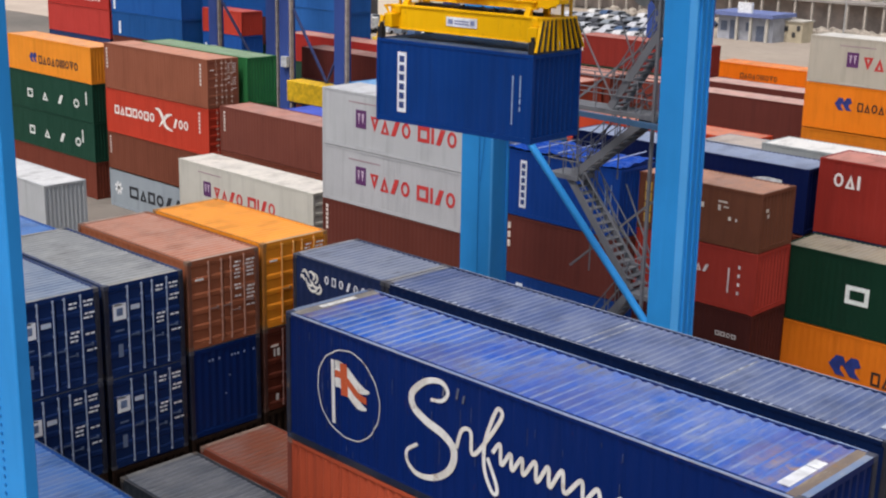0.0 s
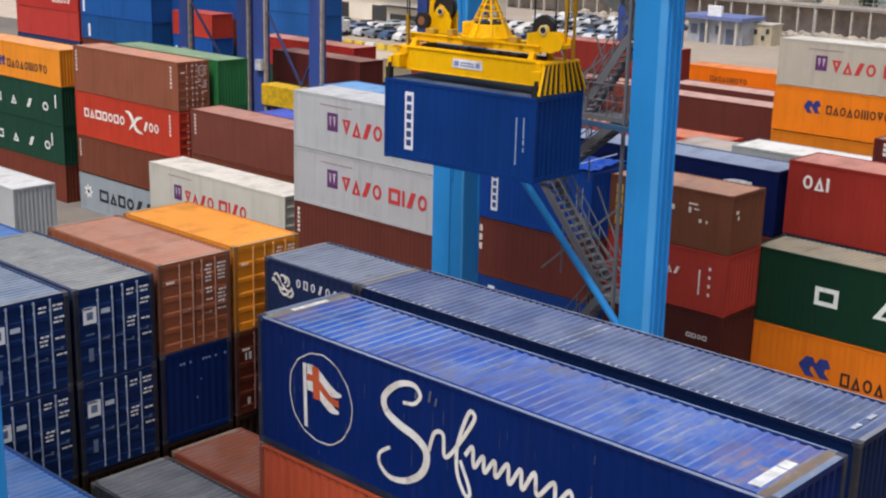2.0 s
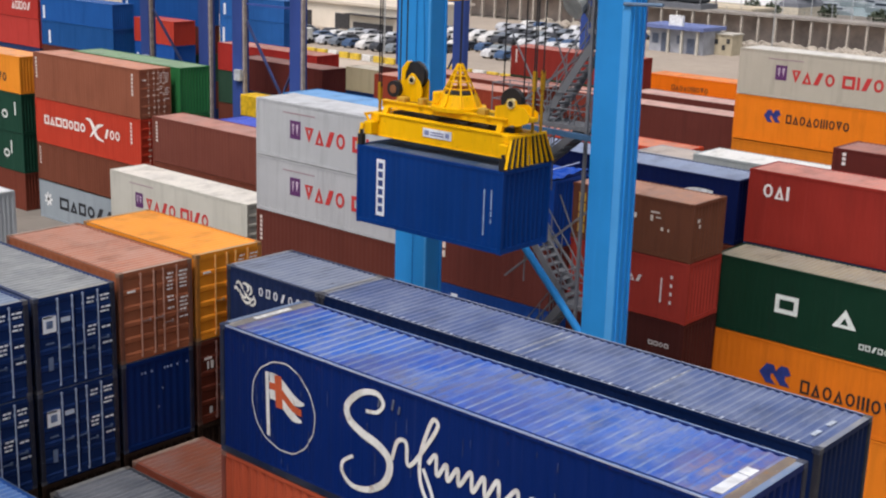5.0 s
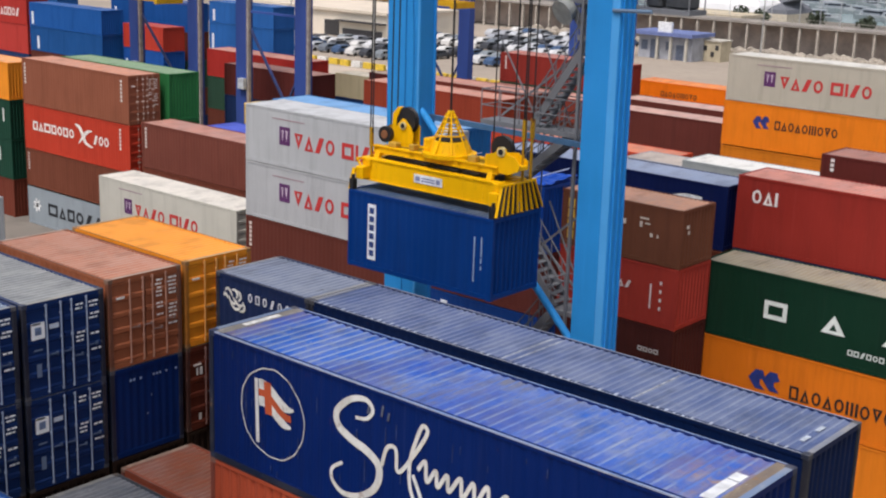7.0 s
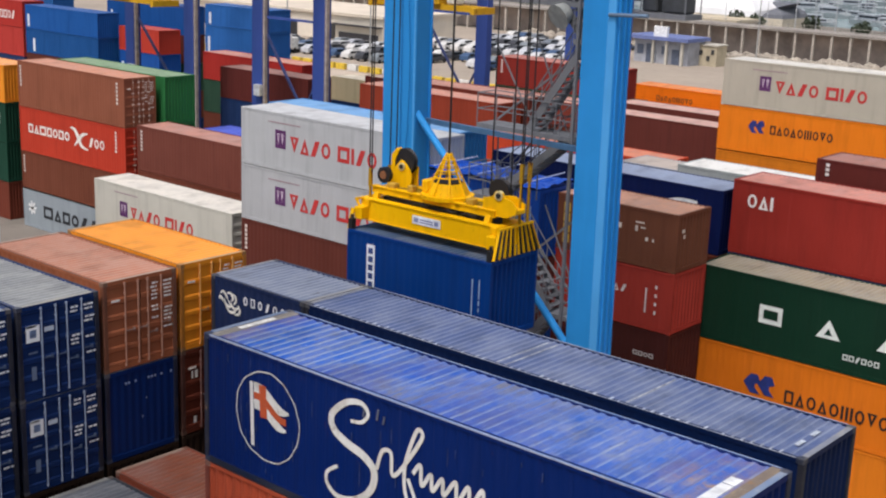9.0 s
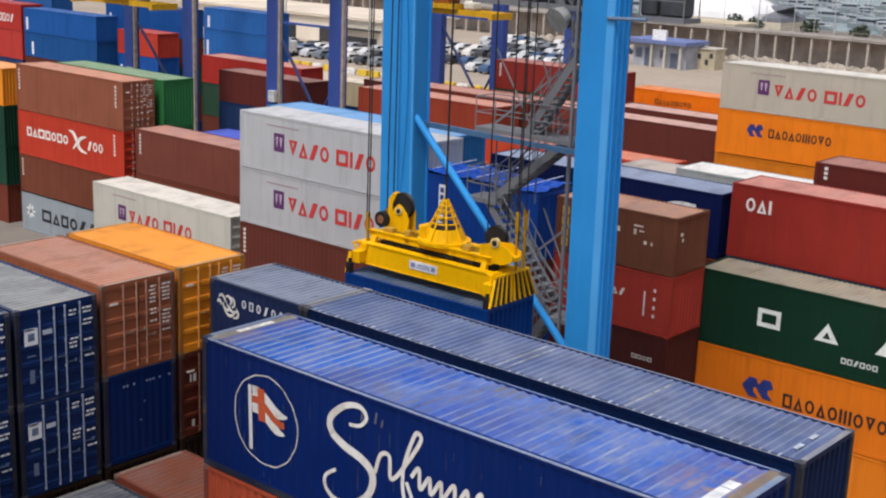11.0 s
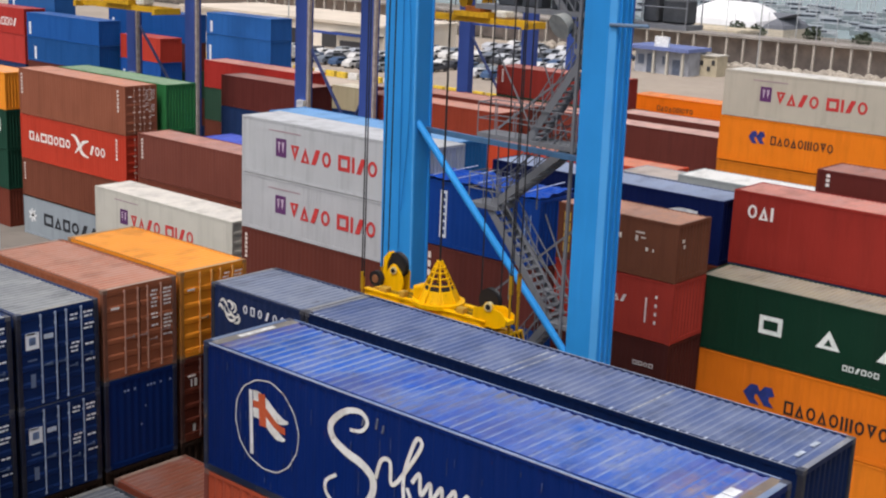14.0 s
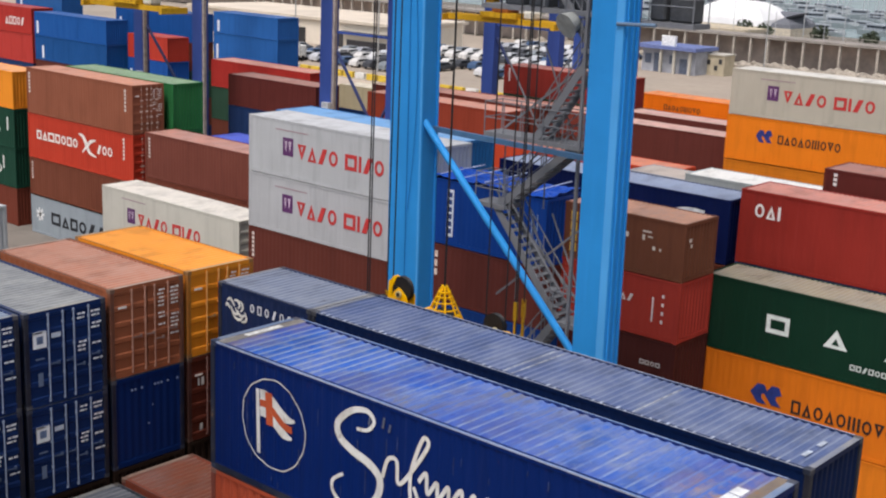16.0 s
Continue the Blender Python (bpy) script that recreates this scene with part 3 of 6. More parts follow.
def door_plate(c, L, H):
    end_bars("name_plate", [(0.24, H * 0.62, 0.63, H * 0.79)], "fafcff", c, L, "white square door plate")
    end_bars("name_plate", [(0.77, H * 0.7, 1.05, H * 0.75)], "ccd6e4", c, L)
    bm = bmesh.new()
    add_box(bm, L + 0.0085, 0.34, H * 0.665, L + 0.011, 0.53, H * 0.745)
    part("emblem", bm, plain("6a7c9c", 0.6, 0, 0.4, 9.0), c)
    door_print(c, L, H, "f4f8ff", 3)
    end_bars("door_print", [(0.36, H * 0.22, 0.5, H * 0.36), (0.8, H * 0.42, 1.0, H * 0.44), (0.3, H * 0.5, 0.55, H * 0.515)], "6c7c98", c, L)


def door_hardware(c, L, H):
    """Pale worn brackets, cams and plates along the four lock rods."""
    rnd = random.Random(int(H * 100))
    rects = []
    for y in (0.68, 1.1, 1.44, 1.88):
        for f in (0.1, 0.2, 0.33, 0.45, 0.56, 0.68, 0.79, 0.9):
            if rnd.random() < 0.8:
                w = rnd.uniform(0.05, 0.16)
                rects.append((y - w, H * f, y + w * rnd.uniform(0.3, 1), H * f + rnd.uniform(0.05, 0.12)))
    end_bars("door_bracket", rects, "d8c0b0", c, L + 0.045, "pale worn lock brackets")


def end_dashes(c, L, H):
    """A row of small pale print under the header and a few chips lower down."""
    rects = [(0.6 + i * 0.11, H - 0.42, 0.66 + i * 0.11, H - 0.36) for i in (0, 1, 3, 7, 8, 9, 11, 14)]
    end_bars("end_print", rects + [(1.15, H * 0.42, 1.19, H * 0.44), (1.3, H * 0.62, 1.33, H * 0.64)], "8ea2c8", c, L + 0.03, "faint row of small print")


def end_mark(c, L, H):
    end_bars("door_mark", [(0.34, H * 0.66, 0.39, H * 0.75), (0.46, H * 0.66, 0.56, H * 0.75)], "e0dcd6", c, L + 0.02, "white painted mark")
    end_bars("door_mark", [(0.4, H * 0.12, 0.5, H * 0.2)], "d0ccc6", c, L + 0.02)


# ---------- ground ----------
def slab(name, x0, y0, x1, y1, z, mat, label, cat="", kind="structure", t=0.3):
    bm = bmesh.new()
    add_box(bm, x0, y0, z - t, x1, y1, z)
    ob = new(name, finish(name, bm))
    ob.data.materials.append(mat)
    return tagged(ob, label, cat, kind=kind)


ASPHALT = ground_mat("64605a", "7a746c", "4e4a44", 0.05)
slab("ground", -3000, -400, 3000, 4000, 0, ASPHALT, "worn grey terminal paving", "ground")
slab("road", -400, 99, 400, 118, 0.05, ground_mat("b0a294", "c0b3a4", "988c80", 0.08), "pale dusty road behind the stacks", "road", t=0.04)
slab("pavement", -300, 118.1, 200, 198.9, 0.03, ground_mat("968c80", "a69a8c", "7e7468", 0.06), "pale dusty concrete of the quay", "pavement", t=0.02)

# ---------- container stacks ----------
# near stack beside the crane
container(0.00, 0.00, 10.50, 12.192, 2.89, "011d58", "deep blue shipping container with a white swash, its roof scuffed", roof="2058b2", near=True, marks=[swash, side_wear], roof_amount=0.55, worn="9a9ca4", crest_pale=0.66, stained=1.0, rust=0.45, ribs=0.014, roof_pitch=0.255, pale_rail=True)
container(0.00, 0.00, 7.60, 12.192, 2.89, "a84a30", "orange-red shipping container under a blue one", near=True, ribs=0.036, rust=0.35)
container(0.00, 0.00, 0.00, 12.192, 2.52, "5b2e26", "painted steel shipping container at the foot of a stack")
container(0.00, 0.00, 2.53, 12.192, 2.52, "20365f", "painted steel shipping container at the foot of a stack")
container(0.00, 0.00, 5.07, 12.192, 2.52, "8a4a35", "painted steel shipping container at the foot of a stack")
# row behind it
container(-6.83, 5.77, 9.57, 3.78, 2.59, "1d2a4c", "dark blue short shipping container with white lettering, roof greyed", roof="6c768c", crest_pale=0.5, near=True, marks=[crest, letters(1.36, 1.98, "okosoo", 0.17, 0.25, "d8dade", 0.3)], worn="989fab", roof_amount=0.7)
# side is nearly black: the shade of the gap is put into its paint
container(-3.02, 5.77, 9.57, 13.99, 2.59, "081c42", "long blue shipping container with a dull ribbed roof", roof="4a5a84", near=True, crest_pale=0.3, worn="98a0ae", marks=[scrapes], pale_rail=True)
container(-6.83, 5.77, 0.00, 3.78, 3.18, "20365f", "painted steel shipping container at the foot of a stack")
container(-6.83, 5.77, 3.19, 3.78, 3.18, "5b2e26", "painted steel shipping container at the foot of a stack")
container(-6.83, 5.77, 6.38, 3.78, 3.18, "6d3a2c", "painted steel shipping container at the foot of a stack")
container(-3.02, 5.77, 0.00, 13.99, 3.18, "20365f", "painted steel shipping container at the foot of a stack")
container(-3.02, 5.77, 3.19, 13.99, 3.18, "5b2e26", "painted steel shipping container at the foot of a stack")
container(-3.02, 5.77, 6.38, 13.99, 3.18, "6d3a2c", "painted steel shipping container at the foot of a stack")
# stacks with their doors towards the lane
container(-13.81, -2.33, 9.51, 6.058, 2.59, "162e5e", "dark blue shipping container with white door plates", near=True, end="door", roof="5f7088", crest_pale=0.45, roof_amount=0.7, worn="98a2ae", marks=[door_plate])
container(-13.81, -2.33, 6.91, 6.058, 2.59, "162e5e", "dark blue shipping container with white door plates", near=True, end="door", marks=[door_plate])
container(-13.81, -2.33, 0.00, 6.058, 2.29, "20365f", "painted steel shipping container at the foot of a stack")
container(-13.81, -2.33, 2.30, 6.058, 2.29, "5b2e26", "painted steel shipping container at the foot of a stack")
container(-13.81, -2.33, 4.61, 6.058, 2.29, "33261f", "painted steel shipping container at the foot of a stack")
container(-13.81, 0.25, 9.48, 6.058, 2.59, "162e5e", "dark blue shipping container with white door plates", near=True, end="door", roof="787c7e", crest_pale=0.35, roof_amount=0.7, worn="a8aaa8", marks=[door_plate])
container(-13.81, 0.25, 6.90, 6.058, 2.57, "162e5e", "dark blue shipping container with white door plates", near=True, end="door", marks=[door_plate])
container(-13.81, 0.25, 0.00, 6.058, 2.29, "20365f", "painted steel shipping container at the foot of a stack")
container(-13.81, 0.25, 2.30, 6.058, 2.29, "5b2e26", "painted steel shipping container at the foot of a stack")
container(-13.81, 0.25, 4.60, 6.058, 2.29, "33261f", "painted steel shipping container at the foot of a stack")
container(-13.41, 2.83, 9.65, 5.66, 2.59, "985a3e", "brown shipping container with closed doors", near=True, end="door", roof="b0745a", crest_pale=0.4, roof_amount=0.35, worn="c0aca0", marks=[door_print])
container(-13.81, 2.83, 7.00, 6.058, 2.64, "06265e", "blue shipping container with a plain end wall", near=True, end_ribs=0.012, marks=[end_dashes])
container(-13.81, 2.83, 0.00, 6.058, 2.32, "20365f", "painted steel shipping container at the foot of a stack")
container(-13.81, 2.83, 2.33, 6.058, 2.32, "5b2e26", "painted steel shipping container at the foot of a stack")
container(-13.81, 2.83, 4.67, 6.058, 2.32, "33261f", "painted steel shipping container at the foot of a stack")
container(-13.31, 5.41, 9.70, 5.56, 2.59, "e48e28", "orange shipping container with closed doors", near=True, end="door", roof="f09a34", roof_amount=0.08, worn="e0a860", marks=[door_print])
container(-13.81, 5.41, 7.10, 6.058, 2.59, "5e2e22", "dark brown shipping container with closed doors", near=True, end="door", marks=[door_print, end_mark])
container(-13.81, 5.41, 0.00, 6.058, 2.35, "20365f", "painted steel shipping container at the foot of a stack")
container(-13.81, 5.41, 2.37, 6.058, 2.35, "5b2e26", "painted steel shipping container at the foot of a stack")
container(-13.81, 5.41, 4.73, 6.058, 2.35, "33261f", "painted steel shipping container at the foot of a stack")
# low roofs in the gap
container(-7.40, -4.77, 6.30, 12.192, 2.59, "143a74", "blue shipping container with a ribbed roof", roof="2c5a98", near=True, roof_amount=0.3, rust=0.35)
container(-7.40, -4.77, 0.00, 12.192, 3.14, "20365f", "painted steel shipping container at the foot of a stack")
container(-7.40, -4.77, 3.15, 12.192, 3.14, "5b2e26", "painted steel shipping container at the foot of a stack")
container(-7.40, 0.25, 4.25, 6.058, 2.59, "2a3038", "grey shipping container with a dirty roof", roof="4c525a", near=True, roof_amount=0.5, rust=0.35)
container(-7.40, 0.25, 0.00, 6.058, 2.11, "20365f", "painted steel shipping container at the foot of a stack")
container(-7.40, 0.25, 2.12, 6.058, 2.11, "5b2e26", "painted steel shipping container at the foot of a stack")
container(-7.40, 2.83, 4.35, 6.058, 2.59, "7c4030", "brown shipping container with a worn roof", roof="703c28", near=True, roof_amount=0.25, rust=0.35)
container(-7.40, 2.83, 0.00, 6.058, 2.16, "20365f", "painted steel shipping container at the foot of a stack")
container(-7.40, 2.83, 2.17, 6.058, 2.16, "5b2e26", "painted steel shipping container at the foot of a stack")
# beyond the door stacks
container(-26.29, 0.30, 9.30, 12.192, 2.59, "1f4a8c", "blue shipping container with a paler roof", roof="4a78b8")
container(-26.29, 0.30, 0.00, 12.192, 3.09, "20365f", "painted steel shipping container at the foot of a stack")
container(-26.29, 0.30, 3.10, 12.192, 3.09, "5b2e26", "painted steel shipping container at the foot of a stack")
container(-26.29, 0.30, 6.20, 12.192, 3.09, "6d3a2c", "painted steel shipping container at the foot of a stack")
container(-51.19, 15.56, 4.25, 12.192, 2.90, "a9adb0", "pale grey shipping container with a ribbed end", roof="d0d2d2")
container(-51.19, 15.56, 0.00, 12.192, 2.11, "20365f", "painted steel shipping container at the foot of a stack")
container(-51.19, 15.56, 2.12, 12.192, 2.11, "5b2e26", "painted steel shipping container at the foot of a stack")
# boxes on which the load is set down
container(-8.83, 12.93, 0.00, 6.058, 2.61, "20365f", "painted steel shipping container under the crane")
container(-8.83, 12.93, 2.62, 6.058, 2.61, "6b362c", "painted steel shipping container under the crane")
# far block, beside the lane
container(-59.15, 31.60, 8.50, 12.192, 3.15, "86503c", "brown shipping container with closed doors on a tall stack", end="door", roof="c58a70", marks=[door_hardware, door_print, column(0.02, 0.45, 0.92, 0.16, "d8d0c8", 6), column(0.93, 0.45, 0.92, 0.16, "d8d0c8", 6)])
container(-59.15, 31.60, 5.39, 12.192, 3.09, "b33a28", "red shipping container with a white bird emblem", end="door", marks=[door_hardware, letters(1.05, 1.4, "ktMkoko", 0.58, 0.62, "e8e2dc"), bird, letters(8.2, 1.35, "soo", 0.5, 0.62, "e8e2dc"), column(0.91, 0.45, 0.92, 0.16, "e0d8d0", 6)])
container(-59.15, 31.60, 2.68, 12.192, 2.70, "6c3c2c", "dull brown shipping container in a stack", end="door", marks=[door_hardware, column(0.02, 0.45, 0.92, 0.16, "d0c4bc", 6)])
container(-59.15, 31.60, 0.00, 12.192, 2.79, "8d979e", "grey shipping container with dark lettering and a pale star", end="door", marks=[star, letters(2.5, 0.95, "Mtkoss", 0.86, 0.85, "20242c")])
container(-58.80, 34.50, 8.50, 12.192, 3.10, "2c6b3d", "green shipping container with a pale roof", roof="7d9a78")
container(-58.80, 34.50, 5.39, 12.192, 3.09, "2c6b3d", "green shipping container with a pale roof")
container(-58.80, 34.50, 0.00, 12.192, 2.69, "6d3a2c", "painted steel shipping container at the foot of a stack")
container(-58.80, 34.50, 2.70, 12.192, 2.69, "2d4a3a", "painted steel shipping container at the foot of a stack")
container(-73.19, 31.60, 8.45, 12.192, 2.64, "e08a28", "orange shipping container with dark lettering", roof="e8a060", marks=[slanted_emblem(3.4, 0.8, 1.1, 0.7), letters(4.75, 0.75, "ktotobbbovo", 0.52, 0.62, "3a2a28")])
container(-73.19, 31.60, 5.60, 12.192, 2.84, "183e30", "dark green shipping container with white letters", marks=[letters(2.75, 0.9, "ktso", 0.8, 0.66, "d8dcd8", 2.25), column(0.92, 0.45, 0.92, 0.16, "e0e4e0", 1)])
container(-73.19, 31.60, 2.75, 12.192, 2.84, "183e30", "dark green shipping container with white letters", marks=[letters(2.75, 0.9, "ktso", 0.8, 0.66, "d8dcd8", 2.25), column(0.86, 0.45, 0.92, 0.16, "e0e4e0", 1)])
container(-73.19, 31.60, 0.00, 12.192, 2.74, "6b3427", "rusty brown shipping container on the ground")
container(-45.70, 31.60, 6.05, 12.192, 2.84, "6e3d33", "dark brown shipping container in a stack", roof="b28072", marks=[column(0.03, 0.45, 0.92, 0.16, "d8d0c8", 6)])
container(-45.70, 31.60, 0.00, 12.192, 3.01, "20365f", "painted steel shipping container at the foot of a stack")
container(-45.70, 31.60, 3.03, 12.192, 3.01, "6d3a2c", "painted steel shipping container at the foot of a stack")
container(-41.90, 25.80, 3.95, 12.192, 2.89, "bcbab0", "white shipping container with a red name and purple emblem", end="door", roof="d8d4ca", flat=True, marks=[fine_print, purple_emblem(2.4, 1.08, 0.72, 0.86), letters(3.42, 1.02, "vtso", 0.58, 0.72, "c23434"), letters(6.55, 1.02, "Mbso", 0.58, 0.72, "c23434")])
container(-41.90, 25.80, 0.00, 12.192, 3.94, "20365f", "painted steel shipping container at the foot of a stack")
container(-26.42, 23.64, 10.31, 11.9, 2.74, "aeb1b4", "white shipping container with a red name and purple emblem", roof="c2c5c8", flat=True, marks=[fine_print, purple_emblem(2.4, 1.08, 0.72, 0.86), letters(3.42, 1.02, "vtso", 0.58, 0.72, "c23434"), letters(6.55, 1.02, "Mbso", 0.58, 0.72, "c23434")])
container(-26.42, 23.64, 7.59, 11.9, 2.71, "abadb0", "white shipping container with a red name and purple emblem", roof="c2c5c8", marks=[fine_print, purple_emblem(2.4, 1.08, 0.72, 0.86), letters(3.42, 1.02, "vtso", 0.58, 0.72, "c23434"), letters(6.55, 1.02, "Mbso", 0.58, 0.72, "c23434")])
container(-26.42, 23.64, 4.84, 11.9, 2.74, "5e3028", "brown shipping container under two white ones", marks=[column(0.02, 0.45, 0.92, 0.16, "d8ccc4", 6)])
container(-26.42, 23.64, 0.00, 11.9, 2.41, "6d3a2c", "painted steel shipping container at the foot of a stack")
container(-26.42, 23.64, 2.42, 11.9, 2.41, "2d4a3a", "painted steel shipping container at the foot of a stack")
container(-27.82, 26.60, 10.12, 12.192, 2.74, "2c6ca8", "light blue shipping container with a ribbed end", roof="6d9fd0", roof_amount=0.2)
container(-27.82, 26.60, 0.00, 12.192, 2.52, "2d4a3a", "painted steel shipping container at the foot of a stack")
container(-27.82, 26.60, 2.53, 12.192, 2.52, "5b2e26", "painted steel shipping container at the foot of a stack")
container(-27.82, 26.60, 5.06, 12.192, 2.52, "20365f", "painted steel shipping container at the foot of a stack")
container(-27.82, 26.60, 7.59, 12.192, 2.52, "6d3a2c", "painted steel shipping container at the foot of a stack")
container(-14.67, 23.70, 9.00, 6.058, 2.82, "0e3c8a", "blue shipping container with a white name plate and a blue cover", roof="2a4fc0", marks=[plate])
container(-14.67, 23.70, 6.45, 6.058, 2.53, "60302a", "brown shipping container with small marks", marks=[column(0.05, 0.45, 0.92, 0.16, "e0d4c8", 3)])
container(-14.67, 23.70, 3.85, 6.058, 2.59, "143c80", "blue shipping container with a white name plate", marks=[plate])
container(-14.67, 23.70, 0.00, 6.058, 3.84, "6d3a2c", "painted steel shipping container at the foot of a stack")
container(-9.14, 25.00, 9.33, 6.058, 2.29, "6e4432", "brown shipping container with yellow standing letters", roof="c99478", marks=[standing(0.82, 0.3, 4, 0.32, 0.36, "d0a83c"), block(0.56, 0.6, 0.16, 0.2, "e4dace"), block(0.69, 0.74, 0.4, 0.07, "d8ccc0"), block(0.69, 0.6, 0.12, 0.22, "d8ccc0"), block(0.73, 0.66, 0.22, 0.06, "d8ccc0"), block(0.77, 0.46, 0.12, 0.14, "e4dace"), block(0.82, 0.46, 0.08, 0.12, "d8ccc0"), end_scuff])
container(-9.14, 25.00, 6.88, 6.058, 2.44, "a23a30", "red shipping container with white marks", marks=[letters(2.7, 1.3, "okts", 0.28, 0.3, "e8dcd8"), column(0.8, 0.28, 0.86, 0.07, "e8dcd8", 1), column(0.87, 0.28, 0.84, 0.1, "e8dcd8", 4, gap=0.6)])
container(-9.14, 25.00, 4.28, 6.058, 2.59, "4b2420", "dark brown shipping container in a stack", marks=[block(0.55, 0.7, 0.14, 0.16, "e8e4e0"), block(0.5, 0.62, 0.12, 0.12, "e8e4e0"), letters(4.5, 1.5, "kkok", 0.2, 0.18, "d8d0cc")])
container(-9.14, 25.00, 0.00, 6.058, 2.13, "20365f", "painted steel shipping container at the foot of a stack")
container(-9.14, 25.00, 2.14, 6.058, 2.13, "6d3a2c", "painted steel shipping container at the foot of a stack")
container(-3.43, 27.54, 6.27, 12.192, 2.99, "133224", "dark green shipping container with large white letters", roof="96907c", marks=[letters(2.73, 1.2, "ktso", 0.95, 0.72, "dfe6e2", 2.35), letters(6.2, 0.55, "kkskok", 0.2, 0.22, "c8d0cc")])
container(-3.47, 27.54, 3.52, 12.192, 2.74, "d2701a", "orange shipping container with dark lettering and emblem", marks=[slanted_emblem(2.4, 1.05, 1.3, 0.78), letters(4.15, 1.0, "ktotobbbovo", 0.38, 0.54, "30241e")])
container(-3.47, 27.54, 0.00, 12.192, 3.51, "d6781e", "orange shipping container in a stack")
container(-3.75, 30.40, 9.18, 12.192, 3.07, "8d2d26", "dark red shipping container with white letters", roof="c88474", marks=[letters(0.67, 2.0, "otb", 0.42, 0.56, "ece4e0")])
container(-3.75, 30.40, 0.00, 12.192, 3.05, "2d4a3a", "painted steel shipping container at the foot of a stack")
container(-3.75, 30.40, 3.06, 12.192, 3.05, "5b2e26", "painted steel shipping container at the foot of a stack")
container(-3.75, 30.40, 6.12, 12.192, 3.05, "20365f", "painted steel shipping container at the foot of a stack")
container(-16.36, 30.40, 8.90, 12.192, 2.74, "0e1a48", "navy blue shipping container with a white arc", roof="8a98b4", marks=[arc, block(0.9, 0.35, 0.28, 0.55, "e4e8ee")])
container(-16.36, 30.40, 0.00, 12.192, 2.95, "5b2e26", "painted steel shipping container at the foot of a stack")
container(-16.36, 30.40, 2.97, 12.192, 2.95, "20365f", "painted steel shipping container at the foot of a stack")
container(-16.36, 30.40, 5.93, 12.192, 2.95, "6d3a2c", "painted steel shipping container at the foot of a stack")
container(-9.33, 35.50, 10.41, 12.192, 1.02, "9aa0a0", "pale grey shipping container with a white roof", roof="dcdcd8", roof_amount=0.1)
container(-9.33, 35.50, 0.00, 12.192, 2.59, "20365f", "painted steel shipping container at the foot of a stack")
container(-9.33, 35.50, 2.60, 12.192, 2.59, "6d3a2c", "painted steel shipping container at the foot of a stack")
container(-9.33, 35.50, 5.21, 12.192, 2.59, "2d4a3a", "painted steel shipping container at the foot of a stack")
container(-9.33, 35.50, 7.81, 12.192, 2.59, "5b2e26", "painted steel shipping container at the foot of a stack")
container(-13.15, 36.50, 10.07, 6.058, 0.83, "8f949c", "grey shipping container with a stained roof", roof="b4a89e")
container(-13.15, 36.50, 0.00, 6.058, 2.51, "20365f", "painted steel shipping container at the foot of a stack")
container(-13.15, 36.50, 2.52, 6.058, 2.51, "6d3a2c", "painted steel shipping container at the foot of a stack")
container(-13.15, 36.50, 5.04, 6.058, 2.51, "2d4a3a", "painted steel shipping container at the foot of a stack")
container(-13.15, 36.50, 7.55, 6.058, 2.51, "5b2e26", "painted steel shipping container at the foot of a stack")
container(-2.13, 34.50, 11.62, 12.192, 1.25, "5c2824", "dark brown shipping container with a white mark", roof="a06a5c", marks=[column(0.035, 0.45, 0.92, 0.16, "e8e0dc", 3)])
container(-2.13, 34.50, 0.00, 12.192, 2.89, "6d3a2c", "painted steel shipping container at the foot of a stack")
container(-2.13, 34.50, 2.91, 12.192, 2.89, "2d4a3a", "painted steel shipping container at the foot of a stack")
container(-2.13, 34.50, 5.81, 12.192, 2.89, "5b2e26", "painted steel shipping container at the foot of a stack")
container(-2.13, 34.50, 8.72, 12.192, 2.89, "20365f", "painted steel shipping container at the foot of a stack")
container(-16.75, 53.00, 11.93, 12.192, 2.74, "b0aa9c", "weathered white shipping container with a red name", roof="d4d2ca", flat=True, marks=[fine_print, purple_emblem(2.4, 1.08, 0.72, 0.86), letters(3.42, 1.02, "vtso", 0.58, 0.72, "c23434"), letters(6.55, 1.02, "Mbso", 0.58, 0.72, "c23434")])
container(-16.80, 53.00, 9.23, 12.192, 2.69, "e07a1c", "orange shipping container with dark lettering and emblem", marks=[slanted_emblem(1.98, 1.25, 1.05, 0.72, "28347c"), letters(3.4, 1.3, "ktotobbbovo", 0.36, 0.52, "34261e")])
container(-16.78, 53.00, 6.44, 12.192, 2.74, "c8731e", "orange shipping container with a rusty top edge", rust=0.5)
container(-16.78, 53.00, 0.00, 12.192, 3.21, "5b2e26", "painted steel shipping container at the foot of a stack")
container(-16.78, 53.00, 3.22, 12.192, 3.21, "20365f", "painted steel shipping container at the foot of a stack")
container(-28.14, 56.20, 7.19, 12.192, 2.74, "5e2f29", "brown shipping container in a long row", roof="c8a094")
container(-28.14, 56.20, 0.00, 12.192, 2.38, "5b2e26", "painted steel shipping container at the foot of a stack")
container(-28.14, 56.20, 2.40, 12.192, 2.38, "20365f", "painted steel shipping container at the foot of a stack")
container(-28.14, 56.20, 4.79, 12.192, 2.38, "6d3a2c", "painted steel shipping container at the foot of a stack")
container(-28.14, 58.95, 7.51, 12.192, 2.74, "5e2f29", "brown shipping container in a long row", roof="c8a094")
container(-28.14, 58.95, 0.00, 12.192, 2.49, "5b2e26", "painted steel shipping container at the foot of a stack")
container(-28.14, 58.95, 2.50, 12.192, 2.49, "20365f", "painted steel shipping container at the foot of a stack")
